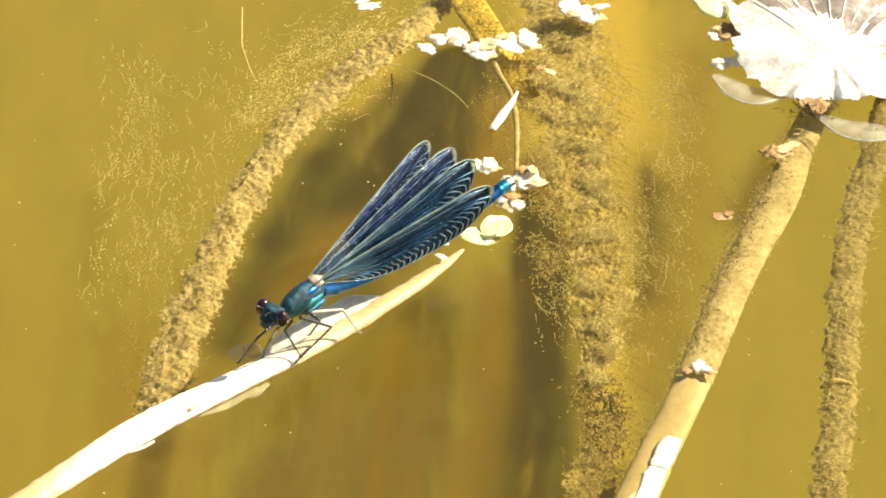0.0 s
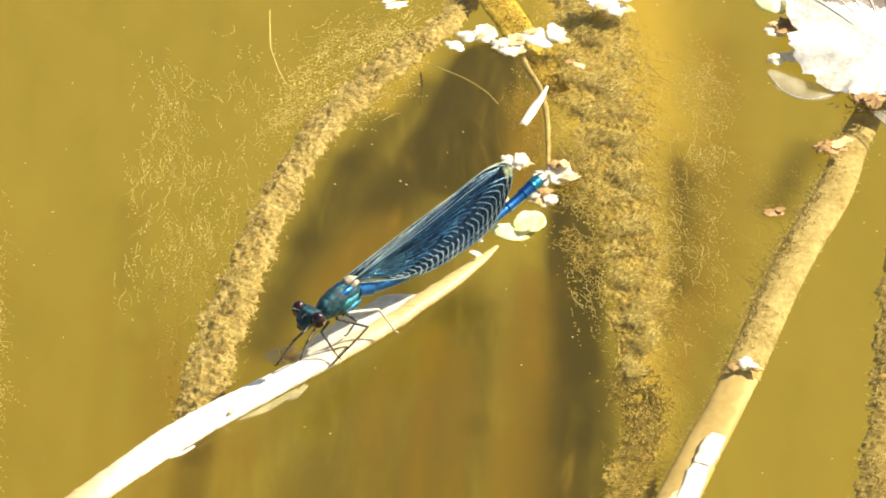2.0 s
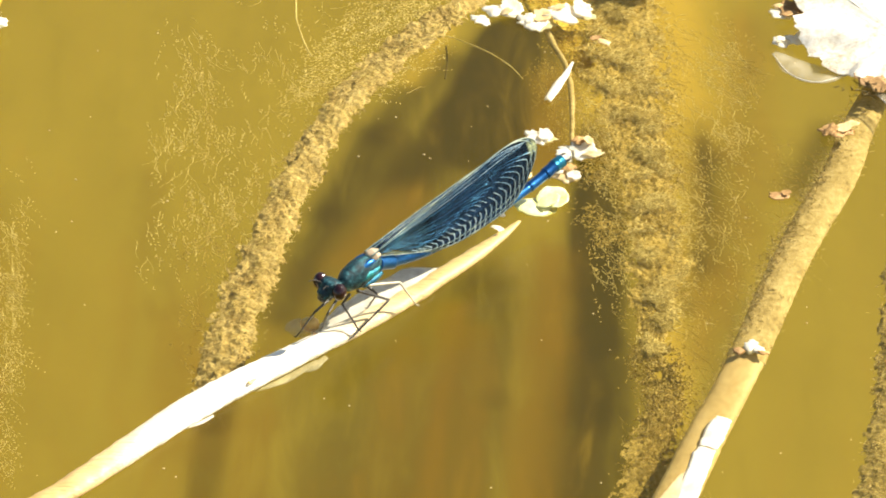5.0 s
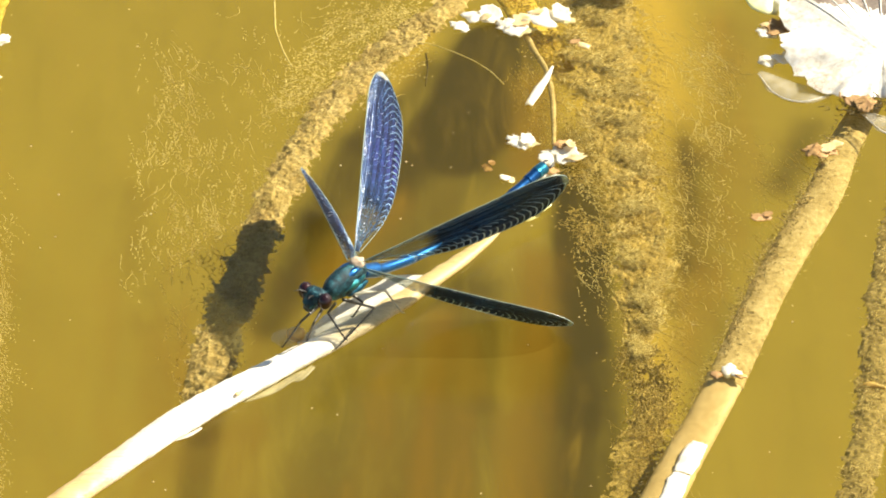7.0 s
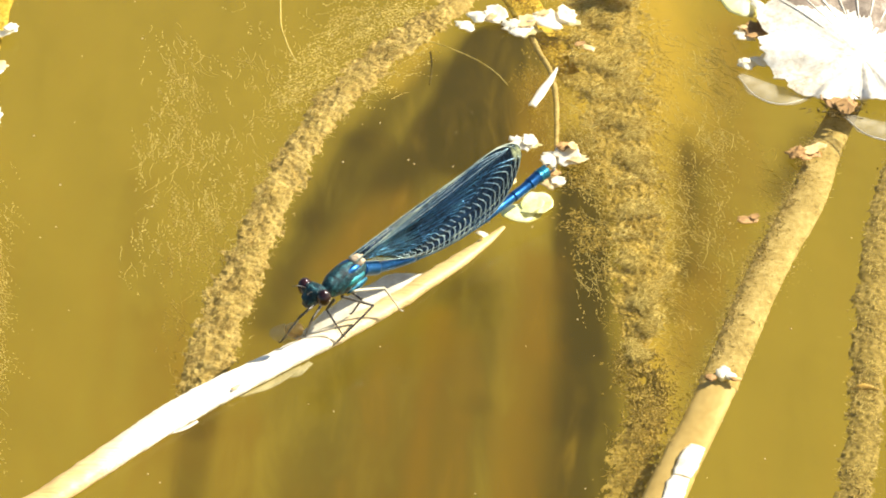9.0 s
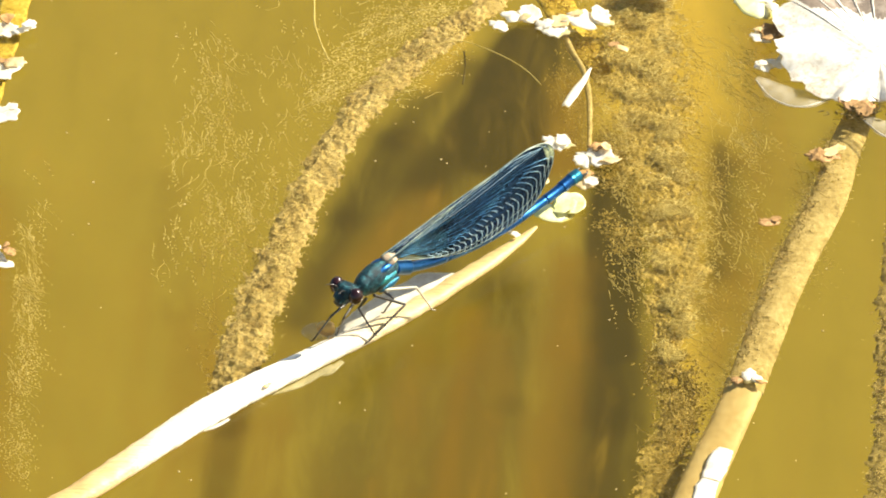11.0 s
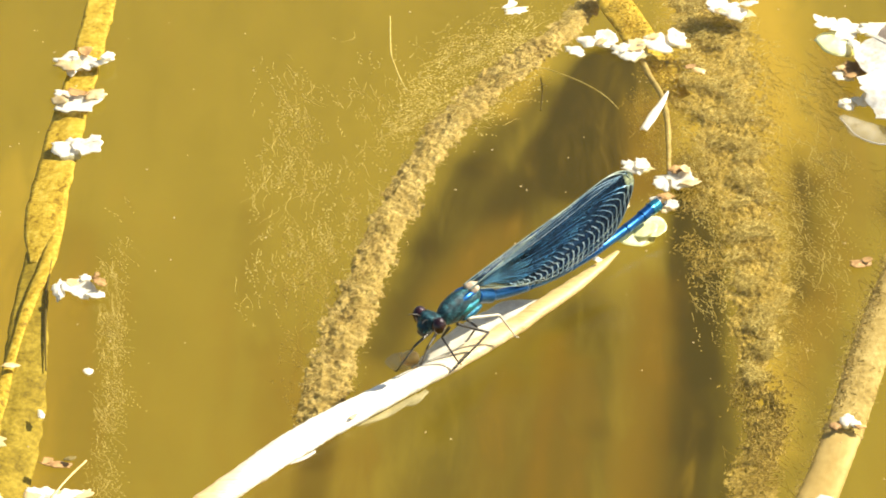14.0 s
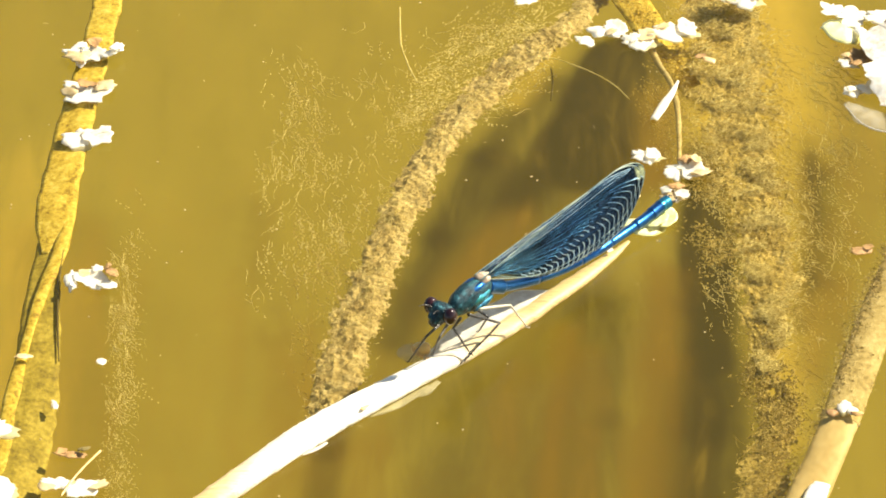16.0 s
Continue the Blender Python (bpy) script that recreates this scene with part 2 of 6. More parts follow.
WING_LENGTH = 0.0307
M = {
    "bed": bed_material(),
    "water": water_material(),
    "algae": surface("algae_crust", [(0.1, (0.28, 0.2, 0.08)), (0.32, (0.42, 0.31, 0.135)), (0.48, (0.53, 0.405, 0.19)), (0.72, (0.7, 0.57, 0.32))], 330, 1500, 0.9, 0.7, 0.0006, spec=0.2, fine_amount=1.0),
    "algae_dim": surface("algae_dim", [(0.2, (0.22, 0.155, 0.04)), (0.38, (0.36, 0.265, 0.08)), (0.55, (0.48, 0.36, 0.125)), (0.78, (0.64, 0.5, 0.22))], 220, 1500, 0.95, 0.7, 0.0006, spec=0.15, fine_amount=1.0),
    "algae_gold": surface("algae_gold", [(0.15, (0.27, 0.19, 0.05)), (0.36, (0.4, 0.29, 0.085)), (0.55, (0.53, 0.4, 0.14)), (0.78, (0.74, 0.59, 0.27))], 260, 1500, 0.95, 0.6, 0.0005, spec=0.15, fine_amount=1.2, stretch=(1, 0.35, 1)),
    "root": surface("dark_root", [(0.3, (0.05, 0.034, 0.008)), (0.7, (0.12, 0.085, 0.02))], 200, 1300, 0.8, 0.4),
    "jointed": surface("jointed_stem", [(0.2, (0.18, 0.13, 0.04)), (0.45, (0.28, 0.21, 0.07)), (0.75, (0.46, 0.36, 0.15))], 200, 1300, 0.85, 0.4, 0.0005, fine_amount=1.1),
    "dark_stem": surface("dark_stem", [(0.3, (0.13, 0.095, 0.024)), (0.7, (0.25, 0.185, 0.05))], 120, 1100, 0.8, 0.6, stretch=(1, 0.3, 1)),
    "strand": surface("algae_strand", [(0.3, (0.6, 0.47, 0.17)), (0.7, (0.88, 0.76, 0.4))], 200, 900, 0.7, 0.1),
    "strand_deep": surface("algae_strand_deep", [(0.3, (0.4, 0.29, 0.075)), (0.7, (0.62, 0.48, 0.18))], 200, 900, 0.8, 0.1),
    "reed": reed_material(),
    "reed_end": surface("reed_orange_end", [(0.25, (0.45, 0.27, 0.07)), (0.55, (0.7, 0.5, 0.2)), (0.8, (0.84, 0.72, 0.45))], 110, 1000, 0.5, 0.3, 0.0002),
    "sheath": sheer("wet_sheath", (0.80, 0.76, 0.64), 0.5),
    "stalk": surface("rotting_stalk", [(0.2, (0.23, 0.16, 0.06)), (0.4, (0.42, 0.315, 0.14)), (0.58, (0.55, 0.43, 0.22)), (0.8, (0.7, 0.57, 0.34))], 220, 1250, 0.75, 0.5, 0.0004, fine_amount=1.1),
    "stalk_pale": surface("peeled_stalk", [(0.2, (0.44, 0.31, 0.14)), (0.5, (0.6, 0.45, 0.24)), (0.8, (0.72, 0.58, 0.35))], 160, 1100, 0.5, 0.4, 0.0002),
    "white": surface("white_petal", [(0.3, (0.84, 0.77, 0.6)), (0.5, (0.93, 0.9, 0.8)), (0.8, (0.96, 0.95, 0.9))], 260, 1600, 0.45, 0.3, 0.0002, random_tint=0.03, glow=0.5),
    "cream": surface("cream_petal", [(0.3, (0.62, 0.45, 0.2)), (0.6, (0.8, 0.66, 0.38)), (0.85, (0.88, 0.8, 0.6))], 320, 1600, 0.5, 0.3, 0.0002, random_tint=0.15, glow=0.4),
    "husk": surface("brown_husk", [(0.3, (0.2, 0.1, 0.03)), (0.6, (0.42, 0.24, 0.08)), (0.85, (0.6, 0.4, 0.18))], 300, 1600, 0.7, 0.6, 0.0003, random_tint=0.2),
    "duckweed": surface("yellow_duckweed", [(0.25, (0.7, 0.72, 0.16)), (0.48, (0.86, 0.85, 0.42)), (0.75, (0.92, 0.9, 0.7))], 220, 1500, 0.3, 0.3, 0.0002, glow=0.25),
    "gold_leaf": surface("gold_sunken_leaf", [(0.24, (0.26, 0.15, 0.012)), (0.4, (0.5, 0.35, 0.04)), (0.58, (0.68, 0.5, 0.085)), (0.82, (0.82, 0.66, 0.2))], 300, 1400, 0.6, 0.6, 0.0003, fine_amount=1.5),
    "olive_leaf": surface("olive_sunken_leaf", [(0.25, (0.17, 0.12, 0.012)), (0.5, (0.34, 0.255, 0.03)), (0.8, (0.52, 0.41, 0.085))], 260, 1500, 0.7, 0.5, 0.0003, fine_amount=1.2),
    # sun glare on a glossy leaf, put into its colour as white
    "glare_leaf": surface("glare_leaf", [(0.2, (0.46, 0.38, 0.27)), (0.42, (0.76, 0.71, 0.6)), (0.7, (0.9, 0.88, 0.82))], 150, 1300, 0.35, 0.4, 0.0003, fine_amount=1.0, glow=0.25),
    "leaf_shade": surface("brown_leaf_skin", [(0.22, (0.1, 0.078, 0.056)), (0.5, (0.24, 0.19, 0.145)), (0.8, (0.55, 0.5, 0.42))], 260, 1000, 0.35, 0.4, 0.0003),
    "skin": sheer("wet_leaf_edge", (0.56, 0.52, 0.4), 0.8, 0.5),
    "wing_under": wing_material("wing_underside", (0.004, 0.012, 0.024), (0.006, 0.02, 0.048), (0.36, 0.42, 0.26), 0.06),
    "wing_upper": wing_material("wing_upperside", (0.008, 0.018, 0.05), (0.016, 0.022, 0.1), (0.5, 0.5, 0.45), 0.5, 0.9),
    "vein": surface("teal_vein", [(0.3, (0.008, 0.05, 0.12)), (0.55, (0.022, 0.14, 0.3)), (0.8, (0.14, 0.4, 0.52))], 300, 1500, 0.35, 0.1, metal=0.7),
    "pale_vein": surface("pale_blue_vein", [(0.3, (0.14, 0.28, 0.4)), (0.7, (0.5, 0.62, 0.66))], 300, 1500, 0.4, 0.1, metal=0.8),
    "violet_vein": surface("violet_vein", [(0.3, (0.012, 0.04, 0.12)), (0.55, (0.03, 0.09, 0.24)), (0.8, (0.16, 0.3, 0.5))], 500, 2500, 0.5, 0.1, metal=0.9),
    # glitter of the sunlit upper side, painted as pale spots on some veins
    "fleck": surface("pale_fleck", [(0.36, (0.06, 0.12, 0.3)), (0.48, (0.22, 0.34, 0.56)), (0.62, (0.85, 0.87, 0.95))], 500, 2500, 0.33, 0.1, metal=0.9),
    "lilac_vein": surface("lilac_vein", [(0.3, (0.08, 0.2, 0.42)), (0.7, (0.4, 0.56, 0.7))], 500, 2500, 0.45, 0.1, metal=0.9),
    "edge_vein": surface("pale_edge_vein", [(0.3, (0.06, 0.13, 0.16)), (0.7, (0.34, 0.4, 0.3))], 300, 1500, 0.35, 0.1),
    "abdomen": surface("metallic_blue", [(0.3, (0.007, 0.055, 0.18)), (0.6, (0.015, 0.115, 0.32)), (0.85, (0.05, 0.24, 0.48))], 260, 2500, 0.3, 0.15, 0.0001, metal=0.85),
    "tail": surface("metallic_turquoise", [(0.3, (0.008, 0.09, 0.17)), (0.7, (0.022, 0.23, 0.34))], 260, 2500, 0.32, 0.15, 0.0001, metal=0.8),
    "thorax": surface("metallic_teal", [(0.3, (0.006, 0.03, 0.06)), (0.5, (0.01, 0.1, 0.16)), (0.72, (0.02, 0.2, 0.17))], 420, 2500, 0.42, 0.6, 0.0002, metal=0.7),
    "joint": surface("tan_joint", [(0.3, (0.2, 0.14, 0.09)), (0.7, (0.55, 0.45, 0.32))], 500, 2500, 0.6, 0.2),
    "head": surface("dark_teal_head", [(0.35, (0.003, 0.008, 0.012)), (0.55, (0.006, 0.045, 0.06)), (0.75, (0.05, 0.2, 0.23))], 1300, 3500, 0.4, 0.8, 0.0002, metal=0.5),
    "eye": surface("maroon_eye", [(0.3, (0.008, 0.003, 0.004)), (0.8, (0.03, 0.008, 0.009))], 600, 4000, 0.12, 0.05),
    "leg": surface("black_leg", [(0.3, (0.012, 0.011, 0.01)), (0.8, (0.05, 0.042, 0.032))], 600, 3000, 0.35, 0.1),
    # paler copy of the black leg, sunlight painted in, for one leg
    "leg_lit": surface("sunlit_leg", [(0.3, (0.3, 0.26, 0.18)), (0.8, (0.55, 0.5, 0.38))], 600, 3000, 0.4, 0.1),
    "orange": surface("orange_pulp", [(0.3, (0.6, 0.3, 0.05)), (0.8, (0.8, 0.52, 0.14))], 500, 2500, 0.4, 0.3),
}


# ---- mesh helpers ----
def part(name, shape, material, parent=None, label="", smooth=True):
    """Links one (vertices, faces) shape as one mesh object, under a thing or a part."""
    me = bpy.data.meshes.new(name)
    me.from_pydata([tuple(v) for v in shape[0]], [], shape[1])
    me.validate()
    me.update()
    me.materials.append(M[material])
    if smooth:
        me.polygons.foreach_set("use_smooth", [True] * len(me.polygons))
    ob = new(name, me)
    if parent:
        ob.parent = parent
    if label:
        ob["label"] = label
    return ob


def thing(name, place, label, category, group="", kind=""):
    ob = new(name)
    ob.empty_display_size = 0.003
    ob.matrix_world = Matrix.Translation(place) if len(place) == 3 else Matrix.Translation((*place, 0))
    return tagged(ob, label, category, group, kind)


def join(*shapes):
    vs, fs = [], []
    for v, f in shapes:
        k = len(vs)
        vs.extend(v)
        fs.extend([tuple(i + k for i in face) for face in f])
    return vs, fs


def moved(shape, m):
    return [m @ Vector(v) for v in shape[0]], shape[1]


def local(points, origin):
    o = Vector((*origin, 0) if len(origin) == 2 else origin)
    return [Vector((*p, 0) if len(p) == 2 else p) - o for p in points]


def spline(points, n):
    """n points along a smooth curve through the given ones (any dimension)."""
    p = np.array([tuple(q) for q in points], float)
    p = np.vstack([2 * p[0] - p[1], p, 2 * p[-1] - p[-2]])
    out = []
    for u in np.linspace(0, len(p) - 3 - 1e-9, n):
        i = int(u)
        t = u - i
        a, b, c, d = p[i:i + 4]
        out.append(0.5 * (2 * b + (c - a) * t + (2 * a - 5 * b + 4 * c - d) * t * t + (3 * b - a - 3 * c + d) * t ** 3))
    return np.array(out)


def tube(points, radii, n=40, sides=12, flat=1.0, rough=0.0, grain=900.0, seed=0.0, closed=True):
    """A tube along a curve. flat: height over width. rough: how far its skin bulges, over its radius."""
    path, rad = spline(points, n), spline([(r,) for r in radii], n)[:, 0]
    vs, fs = [], []
    for i in range(n):
        t = Vector(path[min(i + 1, n - 1)] - path[max(i - 1, 0)]).normalized()
        side = t.cross(Vector((0, 0, 1)))
        side = side.normalized() if side.length > 1e-6 else Vector((1, 0, 0))
        up = side.cross(t)
        for k in range(sides):
            a = 2 * math.pi * k / sides
            d = side * math.cos(a) + up * (math.sin(a) * flat)
            r = max(rad[i], 0)
            q = Vector(path[i]) + d * r
            if rough:
                w = q * grain + Vector((seed, seed, seed))
                q = q + d * r * rough * (noise.noise(w) + 0.6 * noise.noise(w * 2.7) + 0.7 * noise.noise(w * 0.25))
            vs.append(q)
    for i in range(n - 1):
        for k in range(sides):
            a, b = i * sides + k, i * sides + (k + 1) % sides
            fs.append((a, b, b + sides, a + sides))
    if closed:
        fs.append(tuple(range(sides))[::-1])
        fs.append(tuple((n - 1) * sides + k for k in range(sides)))
    return vs, fs


def ribbon(points, widths, n=40, across=6, thick=0.0003, arch=0.15, wave=0.0, seed=0.0, tilts=(0, 0)):
    """A strap-shaped leaf with thickness, arched across, its edges gently wavy."""
    path, wid, tilt = spline(points, n), spline([(w,) for w in widths], n)[:, 0], spline([(t,) for t in tilts], n)[:, 0]
    top, low = [], []
    for i in range(n):
        t = Vector(path[min(i + 1, n - 1)] - path[max(i - 1, 0)]).normalized()
        side = t.cross(Vector((0, 0, 1))).normalized()
        up = side.cross(t)
        side, up = side * math.cos(tilt[i]) + up * math.sin(tilt[i]), up * math.cos(tilt[i]) - side * math.sin(tilt[i])
        for k in range(across + 1):
            s = k / across * 2 - 1
            w = wid[i] * (1 + 0.12 * noise.noise(Vector((i * 0.31, s * 0.7, seed))))
            q = Vector(path[i]) + side * (s * w / 2) + up * (arch * w * (1 - s * s) + wave * w * noise.noise(Vector((i * 0.13, s, seed + 5))))
            top.append(q + up * thick / 2)
            low.append(q - up * thick / 2)
    m, c = len(top), across + 1
    fs = []
    for i in range(n - 1):
        for k in range(across):
            a = i * c + k
            fs.append((a, a + 1, a + c + 1, a + c))
            fs.append((m + a, m + a + c, m + a + c + 1, m + a + 1))
        a, b = i * c, i * c + across
        fs.append((a, a + c, m + a + c, m + a))
        fs.append((b + c, b, m + b, m + b + c))
    for i in (0, n - 1):
        for k in range(across):
            a = i * c + k
            fs.append((a, a + 1, m + a + 1, m + a) if i else (a + 1, a, m + a, m + a + 1))
    return top + low, fs


def petal(length, width, cup=0.25, thick=0.00022, rag=0.2, seed=0.0, rings=4, sides=16, crumple=0.7):
    """A small ragged, cupped petal or scale, lying flat, thick enough to have an edge."""
    top, low = [], []
    for sgn, row in ((1, top), (-1, low)):
        for r in range(rings + 1):
            for k in range(sides):
                a = 2 * math.pi * k / sides
                e = 1 + rag * (noise.noise(Vector((math.cos(a) * 1.3, math.sin(a) * 1.3, seed))) + 0.7 * noise.noise(Vector((math.cos(a) * 3.1, math.sin(a) * 3.1, seed + 9))) + 0.4 * noise.noise(Vector((math.cos(a) * 7, math.sin(a) * 7, seed + 4))))
                q = r / rings
                x, y = math.cos(a) * length / 2 * q * e, math.sin(a) * width / 2 * q * e
                z = cup * width * (q * q - 0.35) + 0.2 * crumple * width * q * noise.noise(Vector((x * 420, y * 420, seed + 3))) + 0.06 * crumple * width * noise.noise(Vector((x * 1100, y * 1100, seed)))
                row.append(Vector((x, y, z + sgn * thick / 2 * (1 - 0.5 * q))))
    m = len(top)
    fs = []
    for r in range(rings):
        for k in range(sides):
            a, b = r * sides + k, r * sides + (k + 1) % sides
            fs.append((a, b, b + sides, a + sides)[::-1] if r else (a + sides, b + sides, b)[:2] + (a,))
            fs.append((m + a, m + b, m + b + sides, m + a + sides) if r else (m + a, m + b + sides, m + a + sides))
    for k in range(sides):
        a, b = rings * sides + k, rings * sides + (k + 1) % sides
        fs.append((a, m + a, m + b, b))
    return top + low, fs


def ball(radii, rings=10, sides=16, rough=0.0, grain=900.0, seed=0.0):
    vs, fs = [], []
    for i in range(rings + 1):
        th = math.pi * i / rings
        for k in range(sides):
            a = 2 * math.pi * k / sides
            d = Vector((math.sin(th) * math.cos(a), math.sin(th) * math.sin(a), math.cos(th)))
            q = Vector((d.x * radii[0], d.y * radii[1], d.z * radii[2]))
            if rough:
                q *= 1 + rough * noise.noise(q * grain + Vector((seed,) * 3))
            vs.append(q)
    for i in range(rings):
        for k in range(sides):
            a, b = i * sides + k, i * sides + (k + 1) % sides
            fs.append((a, a + sides, b + sides, b))
    return vs, fs


def strands(rng, roots, length, radius, heading, spread, lift=0.0, curl=0.6, steps=4):
    """Many fine threads, each a three-sided tapering tube that wanders from its root."""
    vs, fs = [], []
    for root in roots:
        ang, q = heading + rng.gauss(0, spread), Vector(root)
        ln, r = length * rng.uniform(0.35, 1.3), radius * rng.uniform(0.6, 1.4)
        k0, bend = len(vs), rng.gauss(0, curl)
        for i in range(steps + 1):
            d = Vector((math.cos(ang), math.sin(ang), lift * rng.uniform(-0.6, 1)))
            side = Vector((-math.sin(ang), math.cos(ang), 0))
            w = r * (1 - 0.7 * i / steps)
            vs.extend((q + side * w, q - side * w, q + Vector((0, 0, w * 1.6))))
            q = q + d * (ln / steps)
            ang += bend / steps + rng.gauss(0, 0.25)
        for i in range(steps):
            for a, b in ((0, 1), (1, 2), (2, 0)):
                p = k0 + i * 3
                fs.append((p + a, p + b, p + 3 + b, p + 3 + a))
    return vs, fs


# ---- pond bed and water ----
BED = -0.15
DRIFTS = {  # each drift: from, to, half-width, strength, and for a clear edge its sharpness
    # dark mud, with the thick stem's shade and sunken dark leaves painted in
    "peat_and_shade": [
        # dim lower end of the arching stem, painted flat on the bed
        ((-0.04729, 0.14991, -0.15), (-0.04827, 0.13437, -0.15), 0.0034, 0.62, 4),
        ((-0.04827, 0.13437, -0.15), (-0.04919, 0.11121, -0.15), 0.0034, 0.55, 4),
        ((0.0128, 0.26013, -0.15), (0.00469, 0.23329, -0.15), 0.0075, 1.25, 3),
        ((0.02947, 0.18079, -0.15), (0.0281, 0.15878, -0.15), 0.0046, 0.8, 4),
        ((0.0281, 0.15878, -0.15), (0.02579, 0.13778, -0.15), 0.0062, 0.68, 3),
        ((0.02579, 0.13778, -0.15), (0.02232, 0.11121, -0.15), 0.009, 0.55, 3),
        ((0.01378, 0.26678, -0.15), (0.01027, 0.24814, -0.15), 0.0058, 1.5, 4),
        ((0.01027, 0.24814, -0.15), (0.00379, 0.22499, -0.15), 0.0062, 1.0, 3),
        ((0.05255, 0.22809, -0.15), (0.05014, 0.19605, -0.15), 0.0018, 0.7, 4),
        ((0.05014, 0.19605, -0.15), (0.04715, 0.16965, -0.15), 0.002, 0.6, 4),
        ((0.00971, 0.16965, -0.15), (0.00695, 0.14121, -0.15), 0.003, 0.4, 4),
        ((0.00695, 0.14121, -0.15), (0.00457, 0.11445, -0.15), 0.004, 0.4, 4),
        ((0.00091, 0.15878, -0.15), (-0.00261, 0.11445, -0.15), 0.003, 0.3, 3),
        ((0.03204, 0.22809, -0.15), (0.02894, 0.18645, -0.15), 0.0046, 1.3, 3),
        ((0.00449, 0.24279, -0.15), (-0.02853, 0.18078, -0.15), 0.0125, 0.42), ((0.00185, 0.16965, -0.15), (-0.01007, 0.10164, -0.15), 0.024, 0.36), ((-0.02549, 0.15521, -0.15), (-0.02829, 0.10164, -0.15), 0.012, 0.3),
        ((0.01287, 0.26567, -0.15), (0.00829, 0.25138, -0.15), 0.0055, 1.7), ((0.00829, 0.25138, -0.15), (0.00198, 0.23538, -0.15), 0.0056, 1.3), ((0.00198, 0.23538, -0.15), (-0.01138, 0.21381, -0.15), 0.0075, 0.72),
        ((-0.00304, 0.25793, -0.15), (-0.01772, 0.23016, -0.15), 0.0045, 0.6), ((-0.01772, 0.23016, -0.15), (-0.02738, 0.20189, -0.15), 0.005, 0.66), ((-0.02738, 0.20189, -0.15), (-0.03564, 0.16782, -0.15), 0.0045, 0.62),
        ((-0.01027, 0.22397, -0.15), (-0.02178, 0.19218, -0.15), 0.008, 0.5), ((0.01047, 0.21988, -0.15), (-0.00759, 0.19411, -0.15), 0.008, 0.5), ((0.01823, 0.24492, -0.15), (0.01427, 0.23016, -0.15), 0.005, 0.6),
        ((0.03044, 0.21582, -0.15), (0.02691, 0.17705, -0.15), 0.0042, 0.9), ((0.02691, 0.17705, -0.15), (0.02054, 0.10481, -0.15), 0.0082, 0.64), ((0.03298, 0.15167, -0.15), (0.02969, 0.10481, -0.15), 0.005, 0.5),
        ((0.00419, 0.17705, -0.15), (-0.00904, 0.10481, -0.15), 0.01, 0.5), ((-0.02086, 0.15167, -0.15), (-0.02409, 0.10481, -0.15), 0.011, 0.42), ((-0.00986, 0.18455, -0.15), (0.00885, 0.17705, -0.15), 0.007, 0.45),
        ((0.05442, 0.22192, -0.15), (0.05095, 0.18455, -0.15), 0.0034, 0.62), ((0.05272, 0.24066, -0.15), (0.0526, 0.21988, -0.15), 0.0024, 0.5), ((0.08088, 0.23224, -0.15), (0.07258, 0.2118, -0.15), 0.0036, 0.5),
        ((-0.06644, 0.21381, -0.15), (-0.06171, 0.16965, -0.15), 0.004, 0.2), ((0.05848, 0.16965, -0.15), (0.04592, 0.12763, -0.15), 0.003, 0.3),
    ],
    "rust": [
        ((-0.10752, 0.2037, -0.15), (-0.09946, 0.10919, -0.15), 0.0095, 0.42, 5),
        ((0.0207, 0.18645, -0.15), (0.01839, 0.15878, -0.15), 0.0042, 0.5, 3),
        ((0.01839, 0.15878, -0.15), (0.01425, 0.11445, -0.15), 0.005, 0.5, 3),
        ((0.00355, 0.16238, -0.15), (0.00174, 0.11445, -0.15), 0.0035, 0.4, 3),
        ((-0.00956, 0.15521, -0.15), (-0.01457, 0.11445, -0.15), 0.005, 0.35, 3),
        ((-0.08367, 0.16965, -0.15), (-0.06688, 0.10164, -0.15), 0.03, 0.22), ((-0.05186, 0.15878, -0.15), (-0.05187, 0.10164, -0.15), 0.014, 0.28),
        ((0.01783, 0.19026, -0.15), (0.01033, 0.10481, -0.15), 0.0036, 0.35), ((-0.00104, 0.16965, -0.15), (-0.00635, 0.10481, -0.15), 0.003, 0.6), ((-0.01131, 0.20782, -0.15), (-0.02282, 0.18645, -0.15), 0.0045, 0.55),
        ((-0.05593, 0.16965, -0.15), (-0.05453, 0.12763, -0.15), 0.006, 0.4), ((0.02211, 0.25138, -0.15), (0.01903, 0.22192, -0.15), 0.004, 0.75), ((0.06482, 0.27127, -0.15), (0.05775, 0.19604, -0.15), 0.006, 0.4),
        ((0.05588, 0.18455, -0.15), (0.04733, 0.15521, -0.15), 0.004, 0.45), ((-0.04048, 0.13437, -0.15), (-0.0413, 0.10481, -0.15), 0.005, 0.45),
    ],
    "algae": [
        ((0.04055, 0.28961, -0.15), (0.04195, 0.24492, -0.15), 0.011, 1.1), ((0.04195, 0.24492, -0.15), (0.04349, 0.19605, -0.15), 0.006, 0.55), ((-0.00307, 0.27127, -0.15), (-0.01055, 0.25138, -0.15), 0.003, 0.5), ((0.04222, 0.19411, -0.15), (0.04293, 0.13437, -0.15), 0.004, 0.5),
        ((-0.11631, 0.23036, -0.15), (-0.10706, 0.11916, -0.15), 0.009, 0.35),
    ],
}


